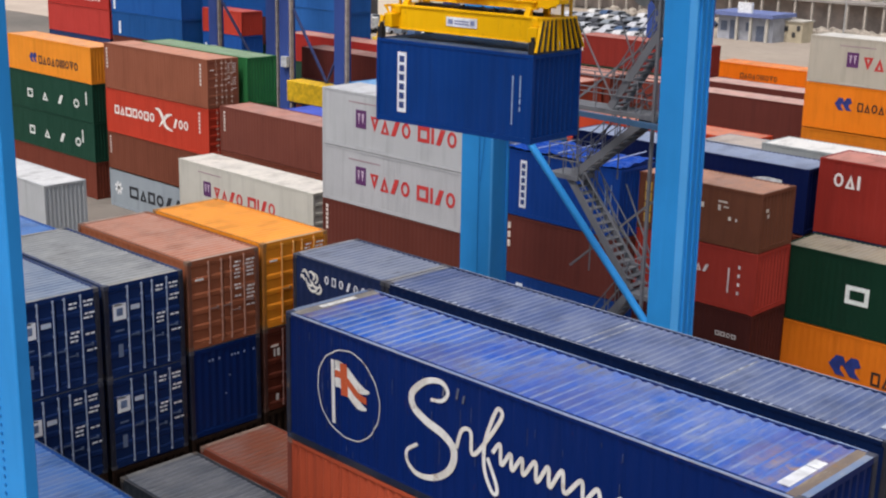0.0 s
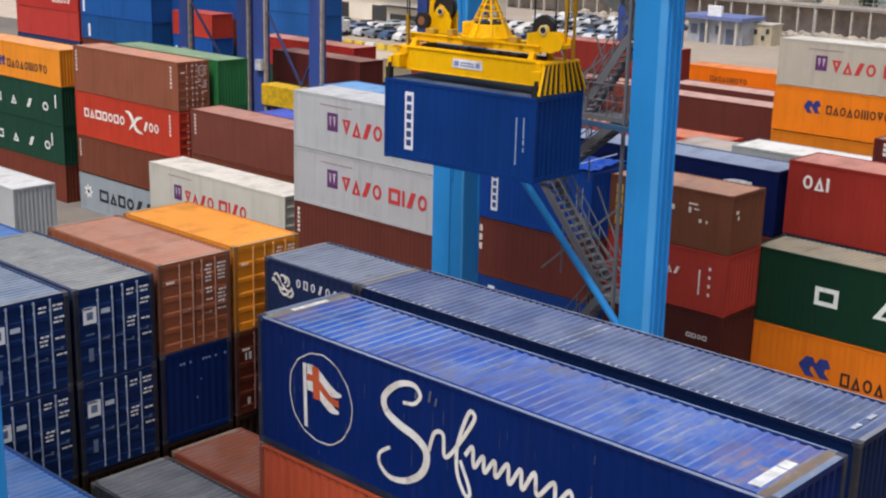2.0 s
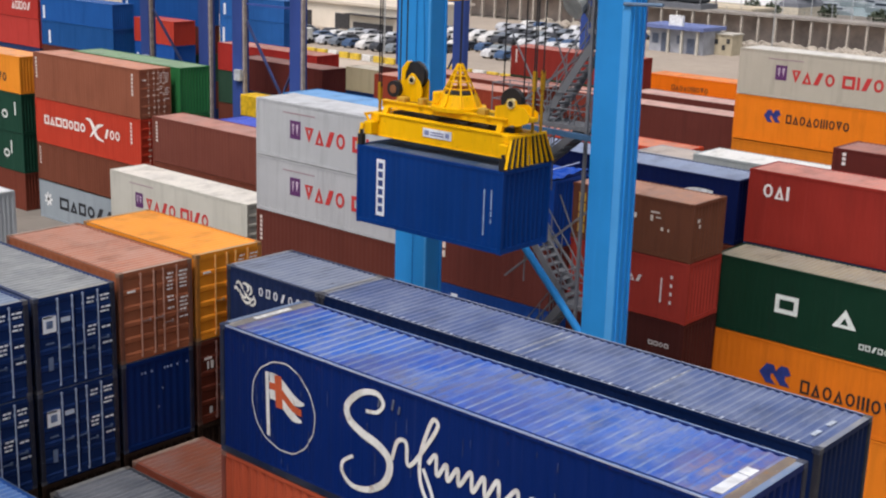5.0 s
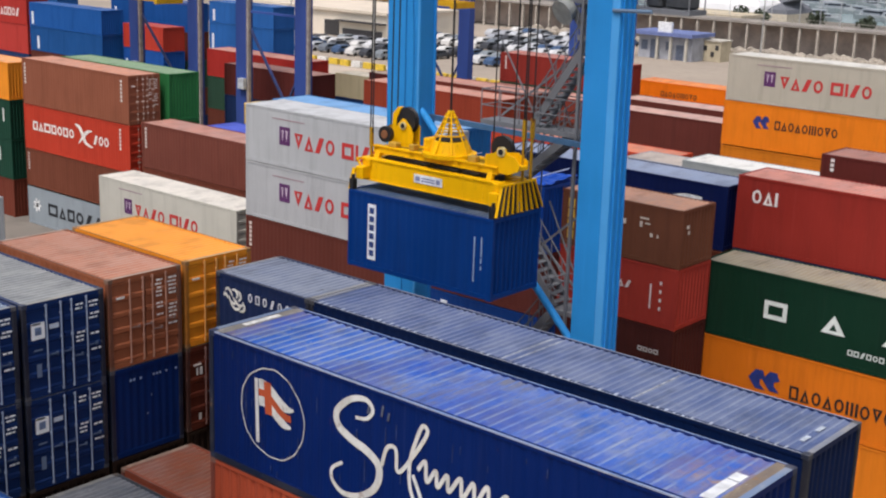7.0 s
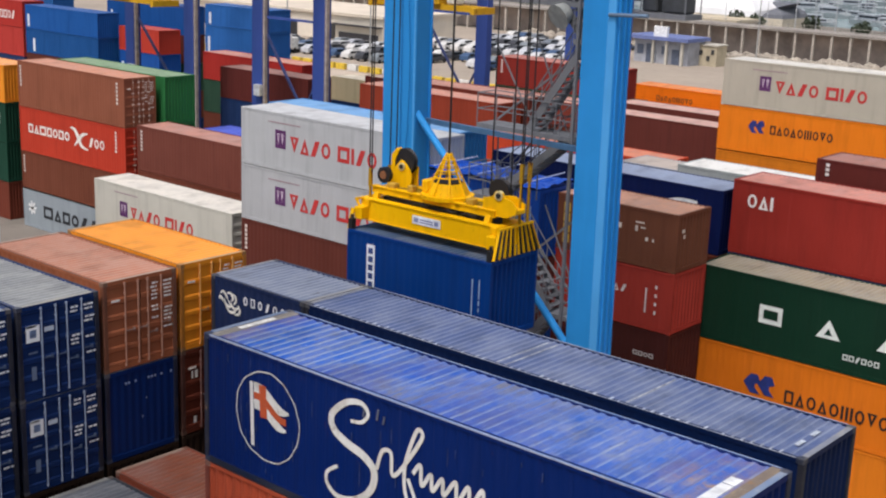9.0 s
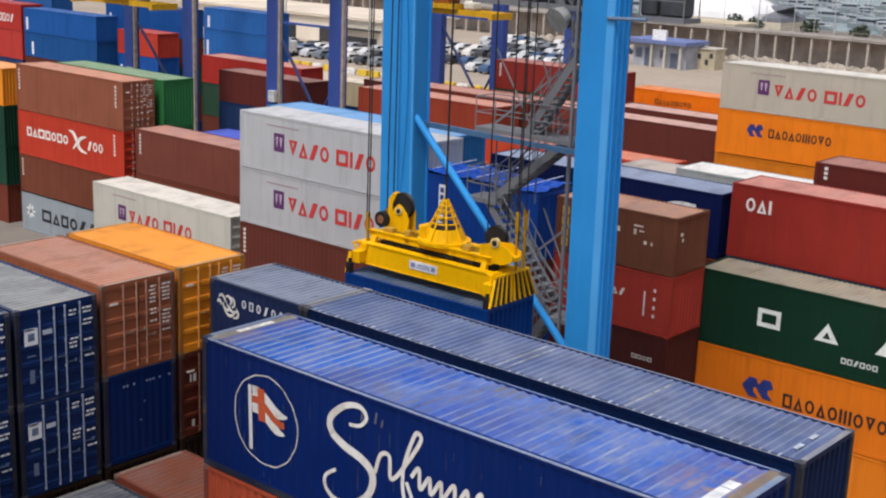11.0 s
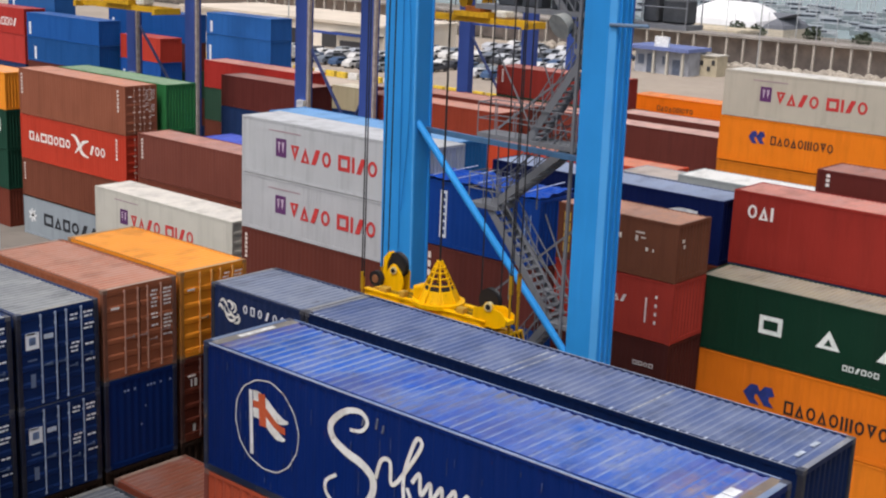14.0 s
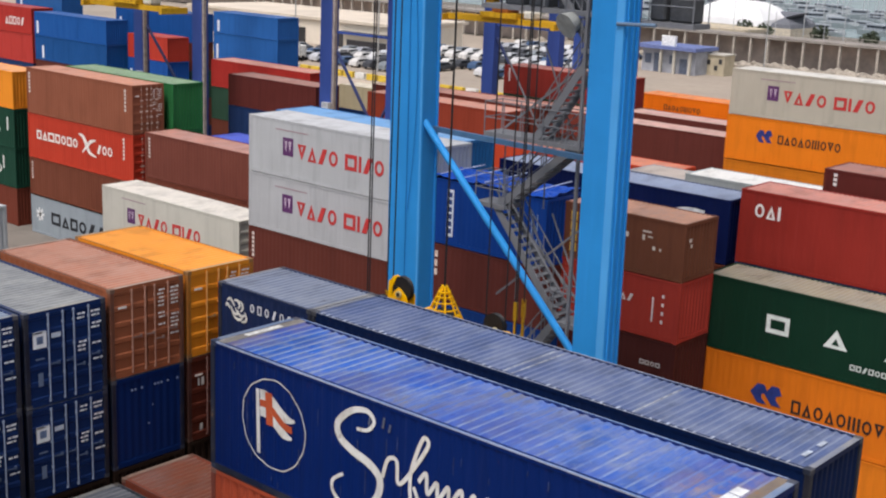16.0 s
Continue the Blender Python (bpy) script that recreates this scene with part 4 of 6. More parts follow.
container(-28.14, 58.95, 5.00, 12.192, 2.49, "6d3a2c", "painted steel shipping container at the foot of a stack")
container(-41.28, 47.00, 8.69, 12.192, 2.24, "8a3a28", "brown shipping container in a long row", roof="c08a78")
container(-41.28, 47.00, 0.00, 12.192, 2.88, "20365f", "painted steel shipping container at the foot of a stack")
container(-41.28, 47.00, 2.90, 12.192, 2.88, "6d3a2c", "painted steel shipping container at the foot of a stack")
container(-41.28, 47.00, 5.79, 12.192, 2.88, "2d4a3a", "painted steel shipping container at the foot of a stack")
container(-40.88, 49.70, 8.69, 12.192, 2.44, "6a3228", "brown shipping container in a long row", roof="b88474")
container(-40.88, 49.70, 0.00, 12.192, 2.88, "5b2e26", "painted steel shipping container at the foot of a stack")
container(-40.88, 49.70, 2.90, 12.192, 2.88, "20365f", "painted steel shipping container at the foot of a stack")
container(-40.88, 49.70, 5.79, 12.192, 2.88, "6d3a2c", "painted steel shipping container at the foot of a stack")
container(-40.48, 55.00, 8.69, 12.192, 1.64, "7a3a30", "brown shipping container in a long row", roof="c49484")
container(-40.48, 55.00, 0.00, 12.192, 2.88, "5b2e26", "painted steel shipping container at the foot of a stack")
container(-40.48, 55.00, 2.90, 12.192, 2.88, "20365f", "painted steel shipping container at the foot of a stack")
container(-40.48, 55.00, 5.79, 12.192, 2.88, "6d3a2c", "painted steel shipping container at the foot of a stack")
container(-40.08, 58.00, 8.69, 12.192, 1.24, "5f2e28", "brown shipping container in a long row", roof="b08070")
container(-40.08, 58.00, 0.00, 12.192, 2.88, "5b2e26", "painted steel shipping container at the foot of a stack")
container(-40.08, 58.00, 2.90, 12.192, 2.88, "20365f", "painted steel shipping container at the foot of a stack")
container(-40.08, 58.00, 5.79, 12.192, 2.88, "6d3a2c", "painted steel shipping container at the foot of a stack")
container(-25.73, 41.50, 8.44, 12.192, 1.72, "b8442a", "orange-red shipping container in a stack", roof="c87858")
container(-25.73, 41.50, 0.00, 12.192, 2.80, "20365f", "painted steel shipping container at the foot of a stack")
container(-25.73, 41.50, 2.81, 12.192, 2.80, "6d3a2c", "painted steel shipping container at the foot of a stack")
container(-25.73, 41.50, 5.63, 12.192, 2.80, "2d4a3a", "painted steel shipping container at the foot of a stack")
container(-22.77, 44.00, 7.60, 6.058, 1.32, "c86a34", "orange shipping container in a stack", roof="d8a080")
container(-22.77, 44.00, 0.00, 6.058, 2.52, "6d3a2c", "painted steel shipping container at the foot of a stack")
container(-22.77, 44.00, 2.53, 6.058, 2.52, "2d4a3a", "painted steel shipping container at the foot of a stack")
container(-22.77, 44.00, 5.06, 6.058, 2.52, "5b2e26", "painted steel shipping container at the foot of a stack")
container(-34.85, 72.00, 8.03, 12.192, 1.85, "e87014", "orange shipping container in the distance", roof="e08438", marks=[letters(2.2, 0.75, "ktotobbbovo", 0.3, 0.42, "6a3c20")])
container(-34.85, 72.00, 0.00, 12.192, 2.67, "6d3a2c", "painted steel shipping container at the foot of a stack")
container(-34.85, 72.00, 2.68, 12.192, 2.67, "2d4a3a", "painted steel shipping container at the foot of a stack")
container(-34.85, 72.00, 5.36, 12.192, 2.67, "5b2e26", "painted steel shipping container at the foot of a stack")
container(-40.36, 61.00, 9.98, 11.1, 2.18, "7d2c26", "dark red shipping container", roof="b06a5c", marks=[column(0.04, 0.45, 0.92, 0.16, "e0d8d4", 6)])
container(-40.36, 61.00, 0.00, 12.192, 2.48, "5b2e26", "painted steel shipping container at the foot of a stack")
container(-40.36, 61.00, 2.50, 12.192, 2.48, "20365f", "painted steel shipping container at the foot of a stack")
container(-40.36, 61.00, 4.99, 12.192, 2.48, "6d3a2c", "painted steel shipping container at the foot of a stack")
container(-40.36, 61.00, 7.49, 12.192, 2.48, "2d4a3a", "painted steel shipping container at the foot of a stack")
# block across the yard
container(-94.45, 54.00, 10.15, 12.192, 2.33, "1a5298", "blue shipping container on a far stack", marks=[column(0.03, 0.1, 0.85, 0.35, "dfe6f0", 1)])
container(-94.45, 54.00, 7.78, 12.192, 2.36, "184c88", "blue shipping container on a far stack", roof="5c8ad0", marks=[column(0.1, 0.1, 0.85, 0.35, "dfe6f0", 1)])
container(-94.45, 54.00, 0.00, 12.192, 2.58, "6d3a2c", "painted steel shipping container at the foot of a stack")
container(-94.45, 54.00, 2.59, 12.192, 2.58, "2d4a3a", "painted steel shipping container at the foot of a stack")
container(-94.45, 54.00, 5.19, 12.192, 2.58, "5b2e26", "painted steel shipping container at the foot of a stack")
container(-107.14, 54.00, 10.11, 12.192, 2.62, "a8322c", "red shipping container on a far stack", marks=[letters(7.3, 0.8, "tkkos", 0.6, 0.8, "e8dcd8")])
container(-107.14, 54.00, 7.27, 12.192, 2.82, "b03a34", "red shipping container on a far stack")
container(-107.14, 54.00, 0.00, 12.192, 2.41, "2d4a3a", "painted steel shipping container at the foot of a stack")
container(-107.14, 54.00, 2.42, 12.192, 2.41, "5b2e26", "painted steel shipping container at the foot of a stack")
container(-107.14, 54.00, 4.85, 12.192, 2.41, "20365f", "painted steel shipping container at the foot of a stack")
container(-81.71, 56.00, 9.13, 6.058, 2.22, "b23c2e", "red shipping container on a far stack")
container(-81.71, 56.00, 0.00, 6.058, 3.03, "20365f", "painted steel shipping container at the foot of a stack")
container(-81.71, 56.00, 3.04, 6.058, 3.03, "6d3a2c", "painted steel shipping container at the foot of a stack")
container(-81.71, 56.00, 6.09, 6.058, 3.03, "1d4f9a", "blue shipping container under a red one", marks=[column(0.05, 0.2, 0.85, 0.3, "dfe6f0", 1)])
container(-89.26, 60.00, 10.61, 12.192, 2.68, "184a8c", "blue shipping container on a far stack", marks=[column(0.05, 0.1, 0.85, 0.3, "dfe6f0", 1)])
container(-89.26, 60.00, 0.00, 12.192, 2.64, "20365f", "painted steel shipping container at the foot of a stack")
container(-89.26, 60.00, 2.65, 12.192, 2.64, "6d3a2c", "painted steel shipping container at the foot of a stack")
container(-89.26, 60.00, 5.30, 12.192, 2.64, "2d4a3a", "painted steel shipping container at the foot of a stack")
container(-89.26, 60.00, 7.96, 12.192, 2.64, "5b2e26", "painted steel shipping container at the foot of a stack")
container(-71.50, 58.00, 12.13, 8.6, 1.90, "2a62a8", "blue shipping container with a pale mark", marks=[column(0.06, 0.1, 0.85, 0.3, "dfe6f0", 1)])
container(-71.50, 58.00, 9.59, 8.6, 2.53, "2a62a8", "blue shipping container with a pale mark", marks=[column(0.04, 0.1, 0.85, 0.3, "dfe6f0", 1)])
container(-71.50, 58.00, 0.00, 8.6, 3.18, "2d4a3a", "painted steel shipping container at the foot of a stack")
container(-71.50, 58.00, 3.20, 8.6, 3.18, "5b2e26", "painted steel shipping container at the foot of a stack")
container(-71.50, 58.00, 6.39, 8.6, 3.18, "20365f", "painted steel shipping container at the foot of a stack")
container(-65.64, 53.00, 8.28, 12.192, 2.29, "a8302a", "red shipping container with a paler roof", roof="c89080")
container(-65.64, 53.00, 0.00, 12.192, 2.75, "20365f", "painted steel shipping container at the foot of a stack")
container(-65.64, 53.00, 2.76, 12.192, 2.75, "6d3a2c", "painted steel shipping container at the foot of a stack")
container(-65.64, 53.00, 5.52, 12.192, 2.75, "2d4a3a", "painted steel shipping container at the foot of a stack")
container(-59.19, 49.50, 7.71, 10.1, 2.47, "5e2c28", "dark brown shipping container in a stack", roof="a07468")
container(-59.19, 49.50, 0.00, 12.192, 2.56, "2d4a3a", "painted steel shipping container at the foot of a stack")
container(-59.19, 49.50, 2.57, 12.192, 2.56, "5b2e26", "painted steel shipping container at the foot of a stack")
container(-59.19, 49.50, 5.14, 12.192, 2.56, "20365f", "painted steel shipping container at the foot of a stack")
container(-46.57, 37.50, 7.16, 12.192, 0.83, "2c3c9a", "blue shipping container with a bright roof", roof="4558c0", roof_amount=0.1)
container(-46.57, 37.50, 0.00, 12.192, 2.38, "6d3a2c", "painted steel shipping container at the foot of a stack")
container(-46.57, 37.50, 2.39, 12.192, 2.38, "2d4a3a", "painted steel shipping container at the foot of a stack")
container(-46.57, 37.50, 4.78, 12.192, 2.38, "5b2e26", "painted steel shipping container at the foot of a stack")
container(-55.28, 58.00, 7.32, 6.058, 1.95, "b4aa8c", "beige shipping container far off", roof="d8d0bc")
container(-55.28, 58.00, 0.00, 6.058, 2.43, "2d4a3a", "painted steel shipping container at the foot of a stack")
container(-55.28, 58.00, 2.44, 6.058, 2.43, "5b2e26", "painted steel shipping container at the foot of a stack")
container(-55.28, 58.00, 4.88, 6.058, 2.43, "20365f", "painted steel shipping container at the foot of a stack")
container(-49.46, 56.00, 8.17, 12.192, 1.85, "5a2a26", "dark brown shipping container in a stack", roof="b8a090")
container(-49.46, 56.00, 0.00, 12.192, 2.71, "20365f", "painted steel shipping container at the foot of a stack")
container(-49.46, 56.00, 2.72, 12.192, 2.71, "6d3a2c", "painted steel shipping container at the foot of a stack")
container(-49.46, 56.00, 5.45, 12.192, 2.71, "2d4a3a", "painted steel shipping container at the foot of a stack")
container(-103.07, 57.20, 11.87, 8.6, 2.52, "2a5c98", "faded blue shipping container on a far stack", marks=[column(0.1, 0.1, 0.85, 0.35, "dfe6f0", 1)])
container(-103.07, 57.20, 0.00, 8.6, 2.95, "2d4a3a", "painted steel shipping container at the foot of a stack")
container(-103.07, 57.20, 2.97, 8.6, 2.95, "5b2e26", "painted steel shipping container at the foot of a stack")
container(-103.07, 57.20, 5.93, 8.6, 2.95, "20365f", "painted steel shipping container at the foot of a stack")
container(-103.07, 57.20, 8.90, 8.6, 2.95, "6d3a2c", "painted steel shipping container at the foot of a stack")


# ---------- yard crane with light blue legs ----------
BLUE = paint("2f8fd8", 0.05, 0.42, 0.1)
BLUE_DARK = paint("1f6bb0", 0.05, 0.45, 0.15)
HIGHLIGHT_BLUE = paint("52a4e6", 0.04, 0.4, 0.12)
GREY = paint("74777c", 0.25, 0.55, 0.35)
crane = thing("yard_crane", "light blue steel gantry crane standing over the stacks", "crane")
LEG_Y = 17.0
LEG_A0, LEG_A1, LEG_B0, LEG_B1 = -10.93, -9.37, -2.47, -1.22


def leg_mesh(x0, x1, y0, y1, z0, z1):
    bm = bmesh.new()
    add_box(bm, x0, y0, z0, x1, y1, z1)
    return finish("leg", bm, 0.02)


for x0, x1 in ((LEG_A0, LEG_A1), (LEG_B0, LEG_B1)):
    part("leg", leg_mesh(x0, x1, LEG_Y, LEG_Y + 0.8, 0.9, 31), BLUE, crane)
    for dy in (0.12, 0.42, 0.68) if x0 == LEG_B0 else (0.72,):
        bm = bmesh.new()
        add_box(bm, x1, LEG_Y + dy, 1.0, x1 + 0.06, LEG_Y + dy + 0.07, 30)
        part("stiffener", bm, BLUE, crane, "narrow blue stiffener rib")
    # an added paler strip paints the highlight along the front face's corner
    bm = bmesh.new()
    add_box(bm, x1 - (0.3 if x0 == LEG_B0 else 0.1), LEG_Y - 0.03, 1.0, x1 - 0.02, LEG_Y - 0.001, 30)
    part("flange", finish("flange", bm, 0.008), HIGHLIGHT_BLUE, crane, "pale blue strip painted as the corner's highlight")
for x, r in ((LEG_A0 + 0.92, 0.012), ):
    bm = bmesh.new()
    add_rod(bm, (x, LEG_Y - 0.05, 1.0), (x, LEG_Y - 0.05, 30), r, 8)
    part("cable", bm, BLUE_DARK, crane, "dark cable along the leg")
bm = bmesh.new()
slack = [(LEG_A0 + 1.02 + 0.32 * math.sin(3.14159 * i / 12), LEG_Y - 0.07, 21.5 - i * 0.78) for i in range(13)]
for p, q in zip(slack, slack[1:]):
    add_rod(bm, p, q, 0.012, 6)
part("cable", bm, BLUE_DARK, crane, "slack dark cable looped down the leg")
bm = bmesh.new()
add_rod(bm, (LEG_A1 - 0.2, LEG_Y + 0.2, 15.5), (LEG_B0 + 0.3, LEG_Y + 0.2, 8.1), 0.13, 12)
part("brace", bm, BLUE, crane, "light blue diagonal brace")
bm = bmesh.new()
add_bar(bm, (LEG_A0 - 1, LEG_Y + 0.65, 0.75), (LEG_B1 + 1, LEG_Y + 0.65, 0.75), 0.9, 0.9)
part("sill_beam", bm, BLUE, crane)
bm = bmesh.new()
add_bar(bm, (LEG_A1, LEG_Y + 0.6, 15.1), (LEG_B0, LEG_Y + 0.6, 14.98), 0.16, 0.18)
part("tie_beam", bm, paint("46688a", 0.25, 0.5, 0.35), crane, "light blue tie beam between the legs")
bm = bmesh.new()
add_bar(bm, (LEG_A0 - 2, LEG_Y + 0.65, 31.8), (LEG_B1 + 2, LEG_Y + 0.65, 31.8), 1.4, 1.6)
part("portal_beam", bm, BLUE, crane)
for xx in (LEG_A0 + 0.8, LEG_B0 + 0.8):
    bm = bmesh.new()
    add_bar(bm, (xx, -30, 33.2), (xx, LEG_Y + 6, 33.2), 1.2, 1.6)
    part("girder", bm, BLUE, crane)
for xx in (LEG_A0, LEG_A1, LEG_B0, LEG_B1):
    bm = bmesh.new()
    add_rod(bm, (xx, LEG_Y + 0.4, 0.35), (xx, LEG_Y + 0.9, 0.35), 0.35, 16)
    part("wheel", bm, plain("2a2a2c", 0.6), crane)


# the legs lean a little, apart from the plumb line
for ob in crane.children:
    for v in ob.data.vertices:
        v.co.x += (14.0 - v.co.z) * 0.0115


# stairs that climb the crane in flights between landings
def stair(a, b, y, w=0.8):
    """A flight of open steps with stringers and rails from (x, z) a to b."""
    st = thing("stair_flight", "grey galvanised steel stair with open treads and handrails", "stairs", group="crane stair flights")
    n = max(4, int(abs(b[1] - a[1]) / 0.22))
    for dy in (0, w):
        bm = bmesh.new()
        add_bar(bm, (a[0], y + dy, a[1]), (b[0], y + dy, b[1]), 0.05, 0.26)
        part("stringer", bm, GREY, st)
        for k in (0.55, 1.05):
            bm = bmesh.new()
            add_rod(bm, (a[0], y + dy, a[1] + k), (b[0], y + dy, b[1] + k), 0.022, 6)
            part("handrail", bm, GREY, st)
        for i in range(6):
            f = (i + 0.3) / 6
            p = (a[0] + (b[0] - a[0]) * f, y + dy, a[1] + (b[1] - a[1]) * f)
            bm = bmesh.new()
            add_rod(bm, p, (p[0], p[1], p[2] + 1.05), 0.022, 6)
            part("rail_post", bm, GREY, st)
    tm = bmesh.new()
    add_box(tm, -0.13, 0.02, -0.02, 0.13, w - 0.02, 0.02)
    me = finish("tread", tm)
    for i in range(n):
        f = (i + 0.5) / n
        t = part("tread", me, GREY, st)
        t.location = (a[0] + (b[0] - a[0]) * f, y, a[1] + (b[1] - a[1]) * f)


def landing(x0, x1, y, z, d=1.0):
    p = thing("stair_landing", "grey steel grating landing with guard rails", "platform", group="crane stair landings")
    bm = bmesh.new()
    add_box(bm, x0, y, z - 0.16, x1, y + d, z)
    part("deck", bm, GREY, p)
    for k in (0.5, 1.05):
        for yy in (y + 0.02, y + d - 0.02):
            bm = bmesh.new()
            add_rod(bm, (x0, yy, z + k), (x1, yy, z + k), 0.022, 6)
            part("guard_rail", bm, GREY, p)
        bm = bmesh.new()
        add_rod(bm, (x0, y, z + k), (x0, y + d, z + k), 0.022, 6)
        part("guard_rail", bm, GREY, p)
    m = max(2, int((x1 - x0) / 0.8))
    for i in range(m + 1):
        for yy in (y + 0.02, y + d - 0.02):
            xx = x0 + (x1 - x0) * i / m
            bm = bmesh.new()
            add_rod(bm, (xx, yy, z - 0.1), (xx, yy, z + 1.05), 0.022, 6)
            part("rail_post", bm, GREY, p)


SY = 17.95
landing(-7.35, -3.2, SY, 15.25)
landing(-7.6, -6.3, SY, 12.75)
landing(-4.0, -2.75, SY, 9.15)
landing(-3.5, -2.3, SY, 18.45)
landing(-6.6, -4.9, SY, 21.2)
landing(-7.6, -6.3, SY, 5.7)
stair((-6.5, 12.8), (-3.55, 15.2), SY + 0.1)
stair((-6.75, 12.7), (-3.85, 9.2), SY + 0.1)
stair((-5.15, 15.3), (-3.05, 18.4), SY + 0.1)
stair((-3.2, 18.5), (-5.2, 21.1), SY + 0.1)
stair((-3.9, 9.1), (-6.5, 5.75), SY + 0.1)
stair((-6.5, 5.7), (-3.0, 1.9), SY + 0.1)
# vertical stays and cross bars that carry the landings
stay = thing("stair_tower", "grey steel frame carrying the crane stairs", "frame")
for xx in (-3.3,):
    for yy in (SY - 0.02, SY + 1.0):
        bm = bmesh.new()
        add_bar(bm, (xx, yy, 0), (xx, yy, 21.2), 0.1)
        part("post", bm, GREY, stay)
for z0, z1 in ((9.2, 12.6), (15.3, 18.3), (12.8, 9.4)):
    bm = bmesh.new()
    add_bar(bm, (-7.2, SY + 1.0, z0), (-3.3, SY + 1.0, z1), 0.07)
    part("cross_bar", bm, GREY, stay)
for x0, z0, x1, z1 in ((-7.3, 17.9, -5.6, 15.3), (-5.6, 18.3, -4.2, 15.3), (-6.9, 12.8, -5.4, 15.1), (-5.9, 12.6, -4.4, 9.3), (-4.9, 12.6, -3.35, 9.6), (-7.1, 12.6, -7.1, 15.2), (-5.3, 12.7, -5.3, 15.2), (-6.3, 9.2, -6.3, 12.6)):
    bm = bmesh.new()
    add_rod(bm, (x0, SY + 0.95, z0), (x1, SY + 0.95, z1), 0.03, 6)
    part("tie_rod", bm, GREY, stay, "thin grey tie rod")
for z in (6.0, 9.0, 12.6, 15.05, 18.3, 21.0):
    bm = bmesh.new()
    add_bar(bm, (-3.3, SY + 0.5, z), (-2.6, SY - 0.3, z), 0.12)
    part("bracket", bm, GREY, stay)
# cable tray and switch boxes at the head of the stair
landing(-7.7, -2.5, SY, 19.62)
gear = thing("switch_gear", "dark grey steel switch boxes on the upper landing", "equipment")
for x0, x1, z1, d in ((-6.9, -6.2, 20.5, 0.5), (-5.9, -5.1, 20.75, 0.6), (-4.7, -3.6, 20.45, 0.6)):
    bm = bmesh.new()
    add_box(bm, x0, SY + 0.25, 19.63, x1, SY + 0.25 + d, z1)
    part("switch_box", finish("switch_box", bm, 0.03), plain("3c4148", 0.6), gear)
bm = bmesh.new()
add_bar(bm, (-7.6, SY + 0.9, 20.0), (-2.6, SY + 0.9, 20.0), 0.18, 0.1)
part("cable_tray", bm, plain("4a4c50", 0.6), gear, "dark cable tray")
# clamp and side platform on the outer face of the leg
side = thing("leg_platform", "dark grey maintenance platform on the crane leg", "platform")
bm = bmesh.new()
add_box(bm, LEG_B0 + 0.6, SY - 0.12, 19.35, 0.6, SY + 0.9, 19.5)
part("deck", bm, GREY, side)
bm = bmesh.new()
add_rod(bm, (LEG_B1 - 0.3, LEG_Y - 0.06, 19.4), (-0.15, LEG_Y - 0.06, 19.45), 0.06, 10)
part("clamp_arm", bm, paint("6a8098", 0.2), side, "pale blue clamp arm")
for x0, x1, z0, z1 in ((-1.1, -0.55, 19.52, 20.5), (-0.4, 0.45, 19.52, 20.25)):
    bm = bmesh.new()
    add_box(bm, x0, SY + 0.1, z0, x1, SY + 0.75, z1)
    part("motor_box", finish("motor_box", bm, 0.06), plain("43464a", 0.6), side, "dark motor housing")
for x in (-1.0, 0.55):
    for yy in (SY - 0.08, SY + 0.86):
        bm = bmesh.new()
        add_rod(bm, (x, yy, 19.4), (x, yy, 20.55), 0.025, 6)
        part("rail_post", bm, GREY, side)
for z in (20.0, 20.5):
    bm = bmesh.new()
    add_rod(bm, (-1.1, SY - 0.08, z), (0.58, SY - 0.08, z), 0.022, 6)
    part("guard_rail", bm, GREY, side)
# floodlight on the stair head
lamp = thing("floodlight", "round grey floodlight on a bracket at the stair", "floodlight")
bm = bmesh.new()
add_rod(bm, (-3.98, SY - 0.25, 19.12), (-3.9, SY + 0.1, 19.3), 0.44, 18, 0.3)
part("housing", bm, plain("a8aca8", 0.4), lamp)
bm = bmesh.new()
add_bar(bm, (-3.92, SY + 0.1, 19.2), (-3.4, SY + 0.1, 18.6), 0.07)
part("bracket", bm, GREY, lamp)


# the blue leg beside the camera
post = thing("crane_leg", "tall light blue steel leg close by", "crane")
bm = bmesh.new()
add_box(bm, -0.6, -7.0, 0, 1.68, -6.75, 31)
part("leg_box", finish("leg_box", bm, 0.02), BLUE, post)
bm = bmesh.new()
for i in range(90):
    add_box(bm, 0.98, -7.02, 4 + i * 0.16, 1.03, -7.0, 4.05 + i * 0.16)
tagged(part("bolt_row", bm, BLUE_DARK, post, "row of bolts along the leg"), kind="stuff")


TARP_X, TARP_Y, TARP_Z = -14.67, 23.7, 11.83
# crumpled blue cover over the box under the stairs
cover = thing("tarpaulin", "crumpled bright blue tarpaulin lying over a container roof", "tarpaulin")
bm = bmesh.new()
grid = [[bm.verts.new((TARP_X - 0.05 + i * 0.13, TARP_Y - 0.05 + j * 0.13, TARP_Z + 0.03 + 0.16 * abs(noise.noise(Vector((i * 0.33, j * 0.3, 2.0)))) + 0.22 * abs(noise.noise(Vector((i * 0.12, j * 0.11, 7.0)))))) for j in range(20)] for i in range(48)]
for i in range(47):
    for j in range(19):
        bm.faces.new((grid[i][j], grid[i + 1][j], grid[i + 1][j + 1], grid[i][j + 1]))
part("sheet", bm, paint("1d4fb4", 0.0, 0.4, 0.1), cover)
